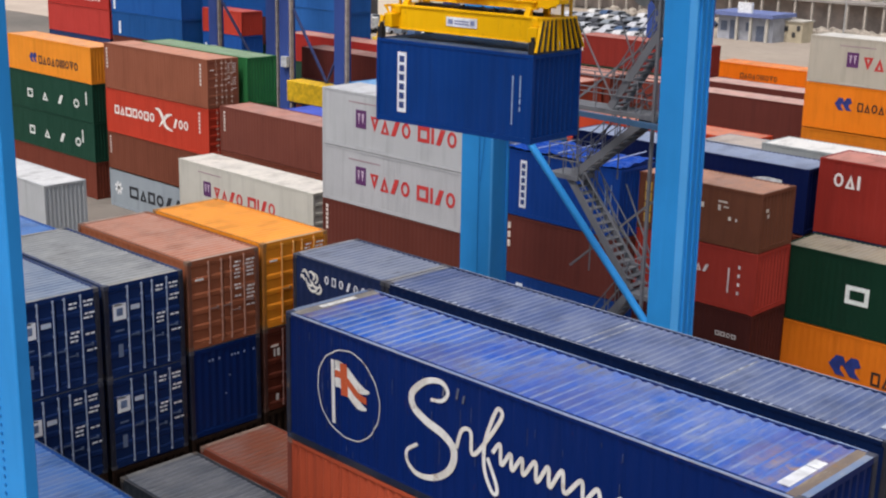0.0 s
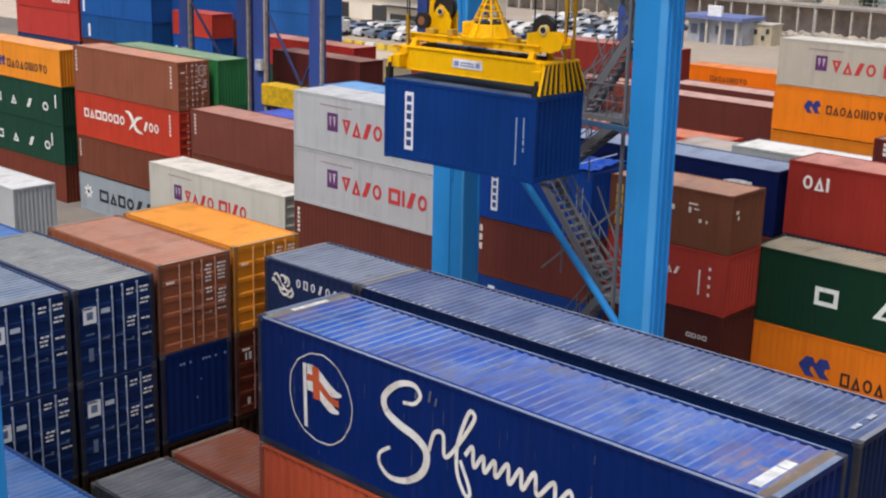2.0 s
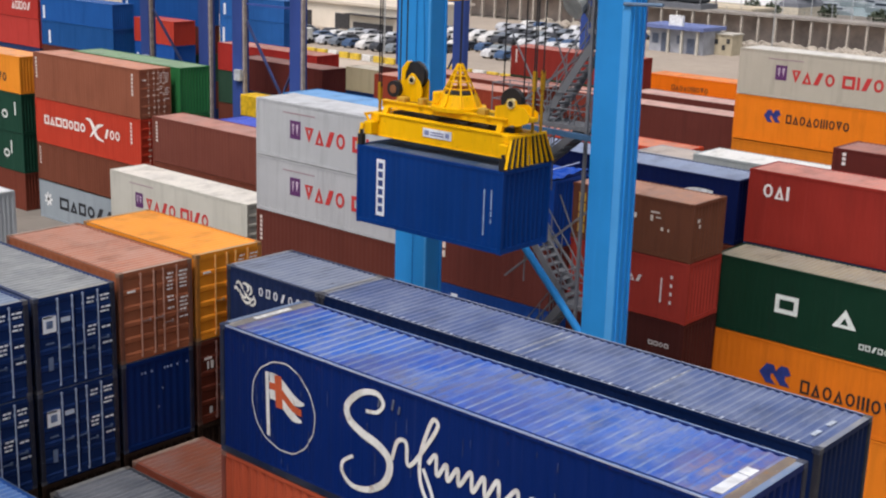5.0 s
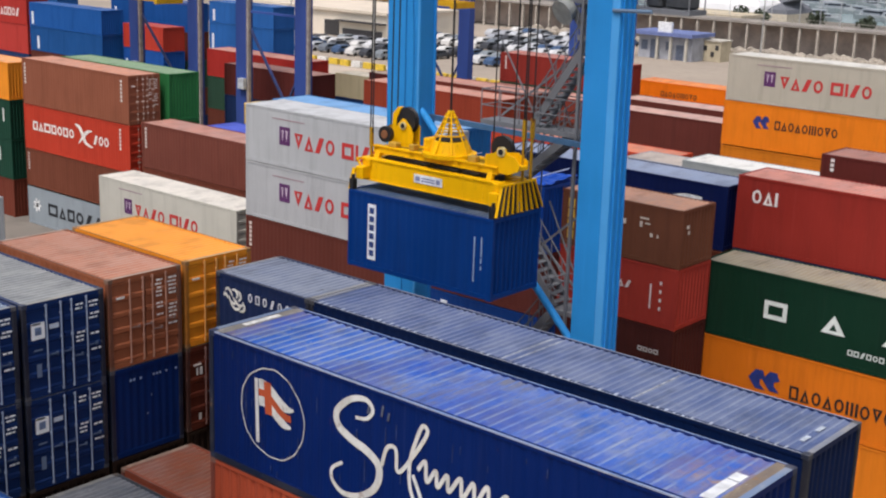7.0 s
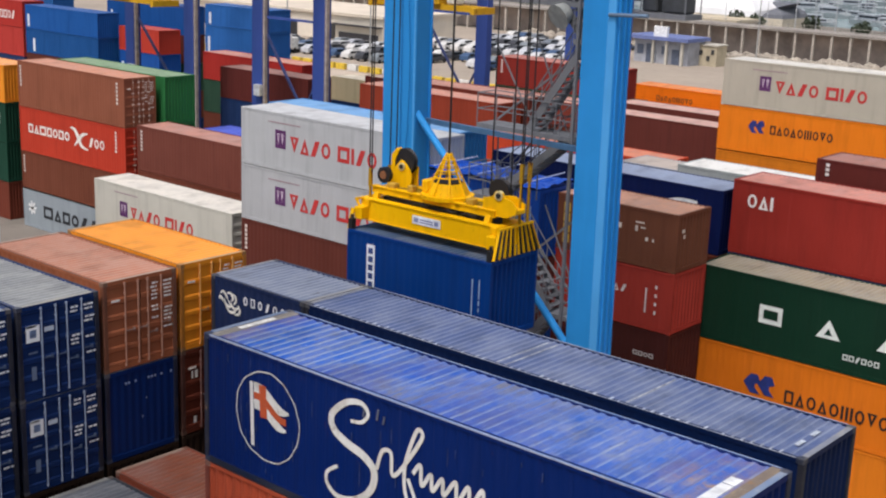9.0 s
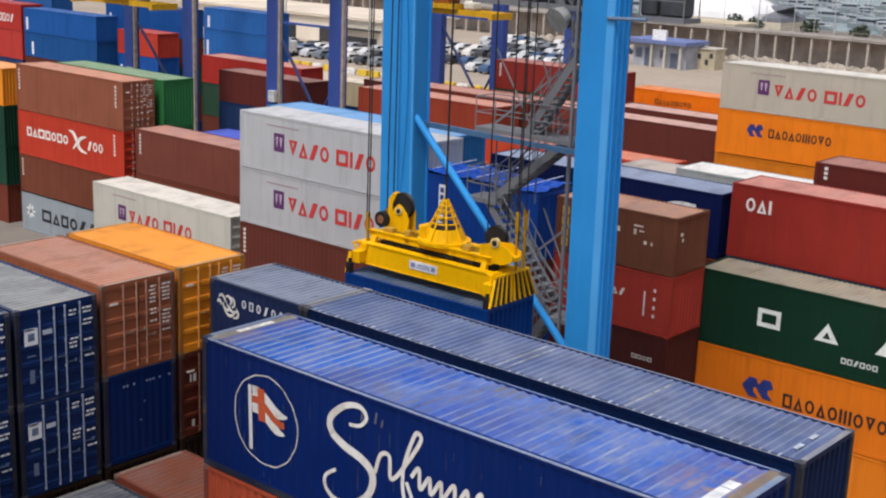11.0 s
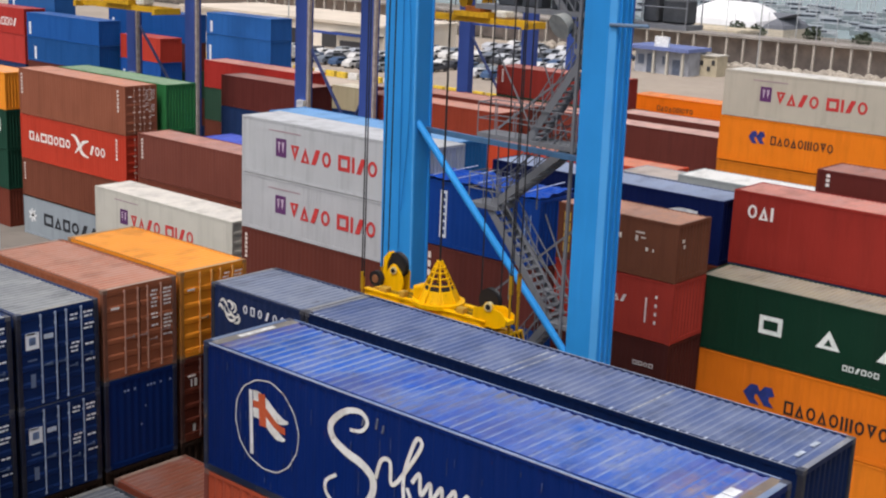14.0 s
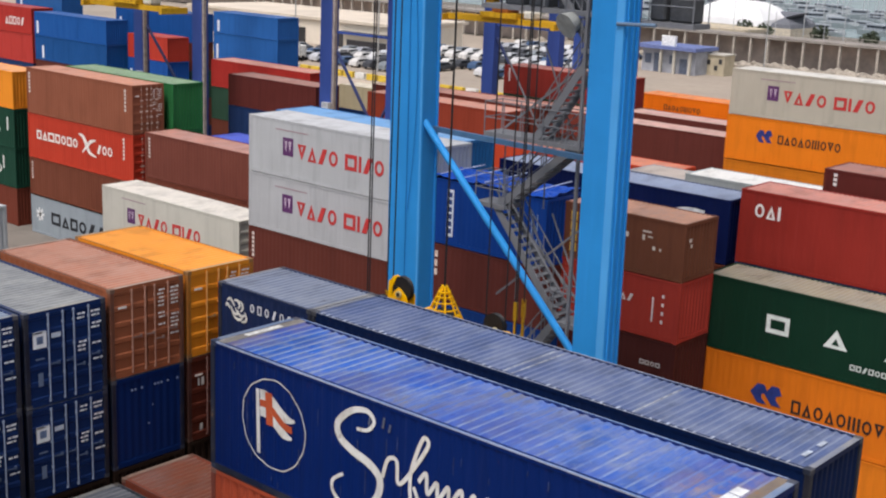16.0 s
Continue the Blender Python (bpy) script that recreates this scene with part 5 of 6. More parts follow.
for k in range(5):
    bm = bmesh.new()
    add_rod(bm, (TARP_X + 0.5 + k * 1.2, TARP_Y - 0.04, TARP_Z + 0.2), (TARP_X + 0.9 + k * 1.15, TARP_Y + 2.4, TARP_Z + 0.36), 0.025, 6)
    part("rope", bm, plain("b8c4dc", 0.7), cover, "pale rope over the cover")

# ---------- spreader and the hanging container ----------
YEL = paint("eab204", 0.3, 0.42, 0.3)
BLACK = plain("17171a", 0.6)
carrier = thing("spreader", "yellow crane spreader with sheaves hanging on wire ropes", "crane spreader")


def local_spreader():
    """Built round its own centre; z = 0 at the top of the box it grips."""
    for y in (-0.64, 0.42):
        bm = bmesh.new()
        add_box(bm, -2.98, y, 0.2, 2.7, y + 0.22, 0.9)
        add_box(bm, -3.0, y - 0.035, 0.86, 2.74, y + 0.255, 0.92)
        add_box(bm, -3.0, y - 0.025, 0.17, 2.74, y + 0.245, 0.21)
        for x in (-2.3, -1.5, 1.3, 2.1):
            add_box(bm, x, y - 0.01, 0.21, x + 0.025, y + 0.23, 0.86)
        part("main_beam", finish("main_beam", bm, 0.008), YEL, carrier)
    for s in (-1, 1):
        bm = bmesh.new()
        add_box(bm, s * 2.78 - 0.17, -1.0, 0.24, s * 2.78 + 0.17, 1.0, 0.66)
        add_box(bm, s * 2.66 - 0.12, -0.72, 0.66, s * 2.66 + 0.12, 0.72, 0.9)
        part("end_beam", finish("end_beam", bm, 0.02), YEL, carrier)
        for y in (-1.12, 1.12):
            bm = bmesh.new()
            add_box(bm, s * 2.92 - 0.09, y - 0.09, -0.085, s * 2.92 + 0.09, y + 0.09, 0.26)
            add_rod(bm, (s * 2.92, y, 0.26), (s * 2.92, y, 0.4), 0.06, 10)
            part("twistlock", bm, BLACK, carrier, "dark steel twistlock")
        for half in (-1, 1) if s > 0 else ():
            for i in range(9):
                f = i / 8
                y0, y1 = half * (1.2 - 1.1 * f), half * (0.85 - 0.78 * f)
                bm = bmesh.new()
                add_bar(bm, (s * 3.09, y0, -0.02), (s * 3.0, y1, 0.86), 0.085, 0.03)
                part("guard_stripe", bm, YEL if i % 2 == 0 else BLACK, carrier)
        bm = bmesh.new()
        add_bar(bm, (s * 2.99, -0.9, 0.88), (s * 2.99, 0.9, 0.88), 0.09, 0.07)
        if s < 0:
            for y in (-1.15, 1.15):
                add_bar(bm, (-3.02, y, -0.1), (-2.96, y * 0.9, 0.6), 0.14, 0.05)
        for y in (-0.85, 0, 0.85):
            add_bar(bm, (s * 2.99, y, 0.86), (s * 2.8, y, 0.6), 0.06, 0.06)
        part("guard_rail", bm, YEL, carrier)
    bm = bmesh.new()
    for y in (-0.4, 0.5):
        add_box(bm, -2.7, y, 1.1, 2.45, y + 0.15, 1.32)
        add_box(bm, -2.72, y - 0.04, 1.3, 2.47, y + 0.19, 1.34)
    for x in (-2.65, -1.1, 0.9, 1.7, 2.3):
        add_box(bm, x, -0.4, 1.14, x + 0.14, 0.6, 1.28)
    part("head_frame", bm, YEL, carrier)
    for x in (-2.5, 2.2):
        for y in (-0.45, 0.5):
            bm = bmesh.new()
            add_bar(bm, (x, y, 0.86), (x, y * 0.9 + 0.08, 1.16), 0.2, 0.14)
            part("head_link", bm, YEL, carrier)
    # junction boxes and conduits along the head frame
    for x, w, h in ((-2.1, 0.35, 0.16), (-1.2, 0.22, 0.2), (1.25, 0.3, 0.18)):
        bm = bmesh.new()
        add_box(bm, x, -0.36, 1.34, x + w, -0.1, 1.34 + h)
        part("junction_box", finish("junction_box", bm, 0.02), paint("b8923a", 0.5), carrier, "grimy yellow junction box")
    for y in (-0.05, 0.08, 0.32):
        bm = bmesh.new()
        add_rod(bm, (-2.3, y, 1.3), (2.2, y, 1.3), 0.03, 6)
        part("conduit", bm, paint("8a7020", 0.6), carrier, "dirty conduit")
    bm = bmesh.new()
    add_box(bm, -2.4, -0.2, 0.7, 2.3, 0.26, 0.98)
    part("hydraulic_unit", finish("hydraulic_unit", bm, 0.03), plain("2e2b28", 0.6), carrier, "dark greasy hydraulic unit")
    for x, y in ((-0.9, -0.36), (0.3, -0.4), (1.1, -0.36), (1.6, -0.3)):
        for k in range(3):
            bm = bmesh.new()
            add_rod(bm, (x + k * 0.22, y, 0.98 + 0.06 * (k % 2)), (x + 0.22 + k * 0.22, y, 0.98 + 0.06 * ((k + 1) % 2)), 0.035, 8)
            part("hose", bm, BLACK, carrier, "black hydraulic hose")
    CX = 0.1
    bm = bmesh.new()
    add_rod(bm, (CX, 0.15, 1.3), (CX, 0.15, 1.42), 0.88, 24, 0.88)
    add_rod(bm, (CX, 0.15, 1.42), (CX, 0.15, 1.8), 0.7, 10, 0.54)
    part("cable_basket", bm, YEL, carrier, "yellow tapered cable basket")
    # black disc on the solid drum stands in for the shade inside
    bm = bmesh.new()
    add_rod(bm, (CX, 0.15, 1.8), (CX, 0.15, 1.84), 0.46, 20)
    part("basket_floor", bm, BLACK, carrier, "black disc for the shaded inside of the basket")
    bm = bmesh.new()
    add_box(bm, CX - 0.8, -0.25, 1.42, CX - 0.5, 0.3, 1.82)
    part("basket_box", finish("basket_box", bm, 0.04), YEL, carrier, "yellow box beside the basket")
    for k in range(8):
        a = k * 0.785
        bm = bmesh.new()
        add_rod(bm, (CX + 0.72 * math.cos(a), 0.15 + 0.72 * math.sin(a), 1.42), (CX + 0.07 * math.cos(a), 0.15 + 0.07 * math.sin(a), 2.74), 0.032, 6)
        part("basket_stay", bm, YEL, carrier)
    for z, r in ((1.98, 0.45), (2.2, 0.34), (2.38, 0.25), (2.54, 0.19), (2.72, 0.09)):
        bm = bmesh.new()
        add_ring(bm, CX, 0.15, z, r, 0.027)
        part("basket_hoop", bm, YEL, carrier)

    def cheek(x, y, t, pts, name="sheave_cheek"):
        """A yellow steel plate of thickness t cut to the outline pts (along, up)."""
        bm = bmesh.new()
        n = len(pts)
        vs = [bm.verts.new((x + p, y + q, z)) for q in (0, t) for p, z in pts]
        bm.faces.new(vs[:n]), bm.faces.new(vs[:n - 1:-1])
        for i in range(n):
            bm.faces.new((vs[i], vs[i + n], vs[(i + 1) % n + n], vs[(i + 1) % n]))
        part(name, bm, YEL, carrier)

    def wheel(x, y, z, r, w=0.1):
        bm = bmesh.new()
        add_rod(bm, (x, y - w, z), (x, y - w / 2, z), r, 24, r - 0.05)
        add_rod(bm, (x, y - w / 2, z), (x, y + w / 2, z), r - 0.05, 24)
        add_rod(bm, (x, y + w / 2, z), (x, y + w, z), r - 0.05, 24, r)
        return part("sheave", bm, BLACK, carrier, "black grooved rope sheave")

    # the tall sheave: one plate before it, a curved guard round its back
    wheel(-1.86, 0.3, 2.18, 0.44)
    cheek(-1.86, 0.12, 0.05, ((-0.42, 1.3), (0.36, 1.3), (0.42, 1.7), (0.3, 1.98), (0.06, 2.2), (-0.06, 2.24), (-0.2, 2.1), (-0.44, 1.8)))
    cheek(-1.86, 0.44, 0.05, ((-0.42, 1.3), (0.42, 1.3), (0.42, 2.0), (0.14, 2.3), (-0.14, 2.3), (-0.42, 2.0)))
    cheek(-2.42, 0.16, 0.24, ((0.0, 1.3), (0.16, 1.3), (0.2, 2.2), (0.36, 2.52), (0.26, 2.6), (0.04, 2.36)), "rope_guard")
    # the low sheave: behind a wide housing with a round opening
    wheel(2.05, 0.4, 1.78, 0.4)
    cheek(2.55, -0.36, 0.05, ((-0.62, 1.3), (-0.3, 1.16), (0.3, 1.16), (0.66, 1.3), (0.72, 1.5), (0.5, 1.72), (0.2, 1.78), (0.16, 1.92), (-0.12, 1.95), (-0.24, 1.76), (-0.6, 1.68)), "sheave_housing")
    cheek(2.55, 0.2, 0.05, ((-0.62, 1.3), (0.6, 1.3), (0.6, 1.55), (0.2, 1.76), (-0.6, 1.66)), "sheave_housing")
    cheek(2.55, -0.31, 0.5, ((-0.6, 1.3), (0.64, 1.3), (0.64, 1.42), (-0.6, 1.42)), "sheave_housing")
    for x, y, z, r in ((-1.86, 0.1, 2.02, 0.13), (2.56, -0.37, 1.82, 0.15)):
        bm = bmesh.new()
        add_rod(bm, (x, y - 0.03, z), (x, y + 0.1, z), r, 16)
        hub = part("sheave_hub", bm, plain("d8c890", 0.5), carrier, "pale hub ring")
        bm = bmesh.new()
        add_rod(bm, (x, y - 0.05, z), (x, y - 0.025, z), r * 0.62, 12)
        part("axle", bm, BLACK, hub)
    bm = bmesh.new()
    add_rod(bm, (-2.3, -0.32, 1.72), (-2.3, -0.14, 1.72), 0.27, 18)
    side = part("sheave", bm, BLACK, carrier)
    bm = bmesh.new()
    add_rod(bm, (-2.3, -0.34, 1.72), (-2.3, -0.12, 1.72), 0.14, 12)
    part("axle", bm, plain("8a5a3a", 0.7), side)
    bm = bmesh.new()
    add_box(bm, -0.68, -0.662, 0.42, 0.5, -0.642, 0.7)
    part("name_plate", bm, plain("d8dce4", 0.5), carrier, "white plate on the beam")
    for x0, x1, z0, z1 in ((-0.6, -0.42, 0.49, 0.63), (-0.36, 0.2, 0.49, 0.53), (-0.36, 0.2, 0.57, 0.61), (0.26, 0.42, 0.49, 0.63)):
        bm = bmesh.new()
        add_box(bm, x0, -0.668, z0, x1, -0.662, z1)
        part("lettering_bar", bm, plain("7a84a8", 0.5), carrier)
    for x, y in ((-2.75, -0.45), (-2.75, 0.5), (2.98, 0.2), (2.98, 0.62)):
        bm = bmesh.new()
        k = 0.9 if x > 0 else 0.0
        add_box(bm, x - 0.035, y - 0.035, 0.86, x + 0.035, y + 0.035, 1.5 + k)
        add_box(bm, x - 0.055, y - 0.05, 1.3 + k, x + 0.055, y + 0.05, 1.9 + k)
        part("rope_socket", bm, paint("a8821c", 0.8, 0.55, 0.6), carrier, "grimy yellow rope socket")
    for x, y in ((-2.8, -0.45), (-2.7, -0.45), (-2.3, 0.3), (-2.75, 0.5), (2.95, 0.2), (3.02, 0.2), (2.98, 0.62), (1.66, 0.4), (2.44, 0.4), (0.1, 0.15)):
        bm = bmesh.new()
        add_rod(bm, (x, y, 1.75 if x != 0.1 else 2.7), (x, y, 15.0), 0.024 if x != 0.1 else 0.036, 6)
        part("wire_rope", bm, BLACK, carrier, "dark steel wire rope")


local_spreader()
# roof colour is lowered to hold the shade under the spreader
load = container(0, 0, 0, 6.058, 2.591, "033478", "blue shipping container with a white name plate, hanging from the spreader", marks=[plate], rust=0.1, roof="2c4666", end_ribs=0.065, group="crane load")

# ---------- far blue rubber-tyred cranes ----------
# far cranes' blue, lightened and greyed: distance haze is put into the paint
HAZED_NAVY = paint("3c5296", 0.1, 0.45, 0.15)


def far_crane(label, sep, span):
    """Built with its near legs at y = 0, the far ones at y = 18, x from 0 to 6.6."""
    g = thing("gantry_crane", label, "crane", group="far gantry cranes")
    for y in (0, span):
        for x in (0, sep):
            bm = bmesh.new()
            add_box(bm, x, y, 1.2, x + 1.15, y + 0.7, 21)
            part("leg", finish("leg", bm, 0.03), HAZED_NAVY, g)
        bm = bmesh.new()
        add_box(bm, -1.2, y, 0.8, 8.7, y + 0.9, 1.7)
        part("sill_beam", bm, HAZED_NAVY, g)
        bm = bmesh.new()
        add_bar(bm, (1.1, y + 0.35, 13.8), (sep - 1.2, y + 0.35, 8.3), 0.16)
        part("brace", bm, plain("34406e", 0.5), g)
        bm = bmesh.new()
        add_bar(bm, (sep, y + 0.35, 10.5), (sep - 1.2, y + 0.35, 8.3), 0.14)
        part("brace", bm, plain("34406e", 0.5), g)
        bm = bmesh.new()
        add_bar(bm, (1.1, y + 0.35, 14.8), (sep, y + 0.35, 14.8), 0.16)
        part("tie_beam", bm, HAZED_NAVY, g)
        for x in (-0.6, 1.2, 6.3, 8.1):
            bm = bmesh.new()
            add_rod(bm, (x, y + 0.1, 0.6), (x, y + 0.8, 0.6), 0.6, 16)
            part("wheel", bm, BLACK, g, "black rubber tyre")
    for x in (1.16, sep + 1.16):
        bm = bmesh.new()
        add_box(bm, x, 0.05, 2.0, x + 0.22, 0.3, 20.9)
        part("conduit", bm, plain("a49a94", 0.6), g, "pale cable conduit up the leg")
    for x in (0.05, sep + 0.05):
        bm = bmesh.new()
        add_box(bm, x, -6, 21, x + 1.05, span + 3, 22.4)
        part("girder", bm, HAZED_NAVY, g)
    bm = bmesh.new()
    add_box(bm, 1.6, -0.6, 6.6, 6.0, 0.9, 8.2)
    part("engine_house", finish("engine_house", bm, 0.05), plain("d8b020", 0.5), g, "yellow engine house between the legs")
    bm = bmesh.new()
    add_bar(bm, (0.5, 0.3, 6.5), (sep + 0.4, 0.3, 6.5), 0.5, 0.3)
    part("engine_shelf", bm, HAZED_NAVY, g)
    bm = bmesh.new()
    add_box(bm, 0.55, -0.3, 9.1, 1.2, 0, 9.9)
    part("control_box", bm, plain("c8ccd0", 0.5), g, "pale control box on the leg")
    return g


far_moving = far_crane("dark blue gantry crane rolling along the far block", 6.4, 18)
far_still = far_crane("dark blue gantry crane standing over the far block", 7.5, 61.5)


DULL = paint("c49a24", 0.5, 0.55, 0.4)


def far_spreader(m):
    s = thing("spreader", "yellow spreader hanging under a far crane", "crane spreader")
    for y in (-0.6, 0.4):
        bm = bmesh.new()
        add_box(bm, -5.0, y, 0.1, 5.0, y + 0.25, 0.5)
        part("main_beam", bm, DULL, s)
    for x in (-5.2, 4.85):
        bm = bmesh.new()
        add_box(bm, x, -1.2, 0.0, x + 0.35, 1.2, 0.45)
        part("end_beam", bm, DULL, s)
    bm = bmesh.new()
    add_box(bm, -1.6, -0.9, 0.5, 1.6, 0.9, 0.85)
    for x in (-1.2, 0.9):
        add_rod(bm, (x, -0.3, 1.5), (x, 0.3, 1.5), 0.4, 14)
    part("head_frame", bm, DULL, s)
    bm = bmesh.new()
    add_box(bm, -1.9, -0.8, 2.0, 1.9, 0.8, 2.5)
    add_box(bm, -1.2, -0.6, 2.5, 0.9, 0.6, 2.9)
    part("head_block", finish("head_block", bm, 0.04), plain("2c2d30", 0.6), s, "dark steel head block")
    bm = bmesh.new()
    add_box(bm, -0.7, -0.7, 0.85, 0.7, 0.7, 1.25)
    part("motor_box", finish("motor_box", bm, 0.04), paint("8a5226", 0.6), s, "rusty brown motor box")
    bm = bmesh.new()
    add_box(bm, 2.0, -0.6, 0.5, 2.9, 0.6, 1.15)
    part("cable_drum", finish("cable_drum", bm, 0.15), plain("d4d2c4", 0.5), s, "white cable drum")
    for x in (-1.5, 1.5):
        for y in (-0.8, 0.8):
            bm = bmesh.new()
            add_rod(bm, (x, y, 1.2), (x, y, 8.0), 0.04, 6)
            part("wire_rope", bm, BLACK, s)
    s.matrix_world = m
    return s


far_load = far_spreader(pose(0, 0, 0))
far_spreader(pose(-63.2, 43.4, 15.05))

# ---------- quay, car park and harbour in the distance ----------
CREAM = plain("d8cfbc", 0.8, 0, 0.15, 0.15)
PALE = plain("b8b4aa", 0.8, 0, 0.2, 0.3)
DARK = plain("3a3a3c", 0.6)
SEA = plain("8a9da0", 0.25, 0, 0.12, 0.02)


def box_part(name, p, x0, y0, z0, x1, y1, z1, mat, label=""):
    bm = bmesh.new()
    add_box(bm, x0, y0, z0, x1, y1, z1)
    return part(name, bm, mat, p, label)


slab("water", -1500, 292, 1500, 3900, 0.06, SEA, "calm grey-green harbour water", "water", t=0.04)

shed = thing("warehouse", "low cream warehouse with dark doorways across the yard", "building")
CHALK = plain("e2d9ca", 0.8, 0, 0.1, 0.15)
box_part("wall", shed, -195, 152, 0, -138, 172, 4.6, CHALK)
box_part("roof", shed, -195.6, 151.4, 4.6, -137.4, 173, 5.1, plain("cfc4b4", 0.8, 0, 0.12, 0.1))
for x, w, h in ((-190, 4, 3.2), (-163.5, 3.3, 2.9), (-153.8, 3.8, 2.9)):
    box_part("doorway", shed, x, 151.9, 0.1, x + w, 152, h, DARK, "dark open doorway")
for x, w in ((-149, 10),):
    box_part("window", shed, x, 151.88, 0.4, x + w, 152, 1.6, plain("4a4a50", 0.3), "long dark window band")
box_part("eave", shed, -150, 150.6, 2.9, -138, 152, 3.15, DARK, "thin dark eave")
store = thing("store_shed", "grey steel store shed beside the warehouse", "building")
box_part("wall", store, -167, 147.5, 0, -162.6, 151, 4.6, plain("84827e", 0.7, 0, 0.2, 0.4))
box_part("roof", store, -167.2, 147.2, 4.6, -162.4, 151.2, 4.8, PALE)
box_part("doorway", store, -166.2, 147.4, 0, -163.6, 147.5, 2.4, DARK)


def car(m, body, label):
    c = thing("parked_car", label, "car", m, "cars in the car park")
    bm = bmesh.new()
    prof = [(-2.1, 0.35), (2.1, 0.35), (2.15, 0.75), (1.3, 0.9), (0.6, 1.42), (-1.2, 1.45), (-2.0, 0.95)]
    rings = []
    for y, k in ((-0.86, 1), (0.86, 1)):
        rings.append([bm.verts.new((x, y * (0.82 if z > 1.2 else 1), z)) for x, z in prof])
    n = len(prof)
    for i in range(n):
        bm.faces.new((rings[0][i], rings[0][(i + 1) % n], rings[1][(i + 1) % n], rings[1][i]))
    bm.faces.new(rings[0][::-1]), bm.faces.new(rings[1])
    part("body", bm, body, c)
    bm = bmesh.new()
    add_box(bm, -1.35, -0.8, 0.98, 0.75, 0.8, 1.3)
    part("window", bm, plain("20262c", 0.2), c, "dark car windows")
    wm = bmesh.new()
    add_rod(wm, (0, -0.1, 0), (0, 0.1, 0), 0.32, 12)
    me = finish("wheel", wm)
    for x in (-1.3, 1.3):
        for y in (-0.8, 0.8):
            w = part("wheel", me, BLACK, c)
            w.location = (x, y, 0.32)
    return c


rnd = random.Random(5)
kinds = [("c4c6c8", "white"), ("9a9ea6", "silver"), ("b8bcc2", "pale grey"), ("6a727c", "grey"), ("3e5678", "blue"), ("ccccca", "white"), ("3a3c42", "black"), ("80888e", "grey")]
models = [car(pose(-140 + i * 3.1, 131, 0.03, 0, 0, 90), plain(h, 0.3), f"{n} car parked on the quay") for i, (h, n) in enumerate(kinds)]
for row, y in enumerate((139, 145, 157, 163, 171, 179, 187)):
    for i in range(26):
        x = -140 - row * 0.6 + i * 2.9
        if rnd.random() < 0.15 or x > -98 - row * 1.5 or (y > 150 and x < -136):
            continue
        copy_thing(rnd.choice(models), pose(x + rnd.uniform(-0.2, 0.2), y + rnd.uniform(-0.4, 0.4), 0.03, 0, 0, 90 + rnd.uniform(-4, 4)))
for i in range(14):
    copy_thing(rnd.choice(models), pose(-172 + i * 3.2, 136 + (i % 2) * 5, 0.03, 0, 0, 90 + rnd.uniform(-8, 8)))

# a white lorry by the warehouse
lorry = thing("parked_lorry", "small white lorry parked before the warehouse", "lorry", pose(-136.2, 126, 0.03, 0, 0, 100), "")
LORRY_WHITE = plain("dcdcd8", 0.4)
bm = bmesh.new()
add_box(bm, 1.7, -1.05, 0.6, 3.4, 1.05, 2.6)
part("cab", finish("cab", bm, 0.15), LORRY_WHITE, lorry)
bm = bmesh.new()
add_box(bm, -3.2, -1.15, 0.95, 1.5, 1.15, 3.1)
part("cargo_box", finish("cargo_box", bm, 0.05), LORRY_WHITE, lorry)
bm = bmesh.new()
add_box(bm, 3.38, -0.9, 1.5, 3.42, 0.9, 2.3)
part("windscreen", bm, plain("1c2228", 0.2), lorry, "dark windscreen")
bm = bmesh.new()
add_box(bm, -3.3, -0.5, 0.55, 3.3, 0.5, 0.9)
part("chassis", bm, plain("2a2a2c", 0.6), lorry)
for x in (-2.3, 2.4):
    for y in (-0.95, 0.95):
        bm = bmesh.new()
        add_rod(bm, (x, y - 0.14, 0.45), (x, y + 0.14, 0.45), 0.45, 14)
        part("wheel", bm, BLACK, lorry, "black tyre")

# yellow and white barrier along the road
barrier = thing("road_barrier", "row of yellow road barriers along the quay road", "barrier")
for i in range(40):
    box_part("barrier_block", barrier, -150 + i * 2.4, 119, 0, -148.2 + i * 2.4, 119.6, 0.9, plain("d8b83c" if i % 3 else "dcdcd8", 0.6))

# long promenade wall with posts and a deck
wall = thing("promenade", "long pale raised promenade on posts above a brown wall", "structure")
box_part("deck", wall, -300, 199, 5.1, 200, 204.5, 5.5, plain("928c86", 0.8, 0, 0.2, 0.3))
box_part("back_wall", wall, -300, 204, 0, 200, 204.6, 5.1, plain("c4b4aa", 0.85, 0, 0.3, 0.3), "pale brown wall in the shade of the deck")
pm = bmesh.new()
add_box(pm, 0, 199.2, 0, 0.4, 199.7, 5.1)
pm = finish("post", pm)
for i in range(95):
    q = part("post", pm, plain("b0a89e", 0.8), wall)
    q.location = (-230 + i * 3.45, 0, 0)
rm = bmesh.new()
for k in (0.5, 1.0):
    add_box(rm, -300, 199.1, 5.5 + k, 200, 199.2, 5.56 + k)
for i in range(160):
    add_box(rm, -300 + i * 3.1, 199.1, 5.5, -299.9 + i * 3.1, 199.2, 6.5)
tagged(part("railing", rm, plain("a8a49c", 0.7), wall), kind="stuff")
heap = bmesh.new()
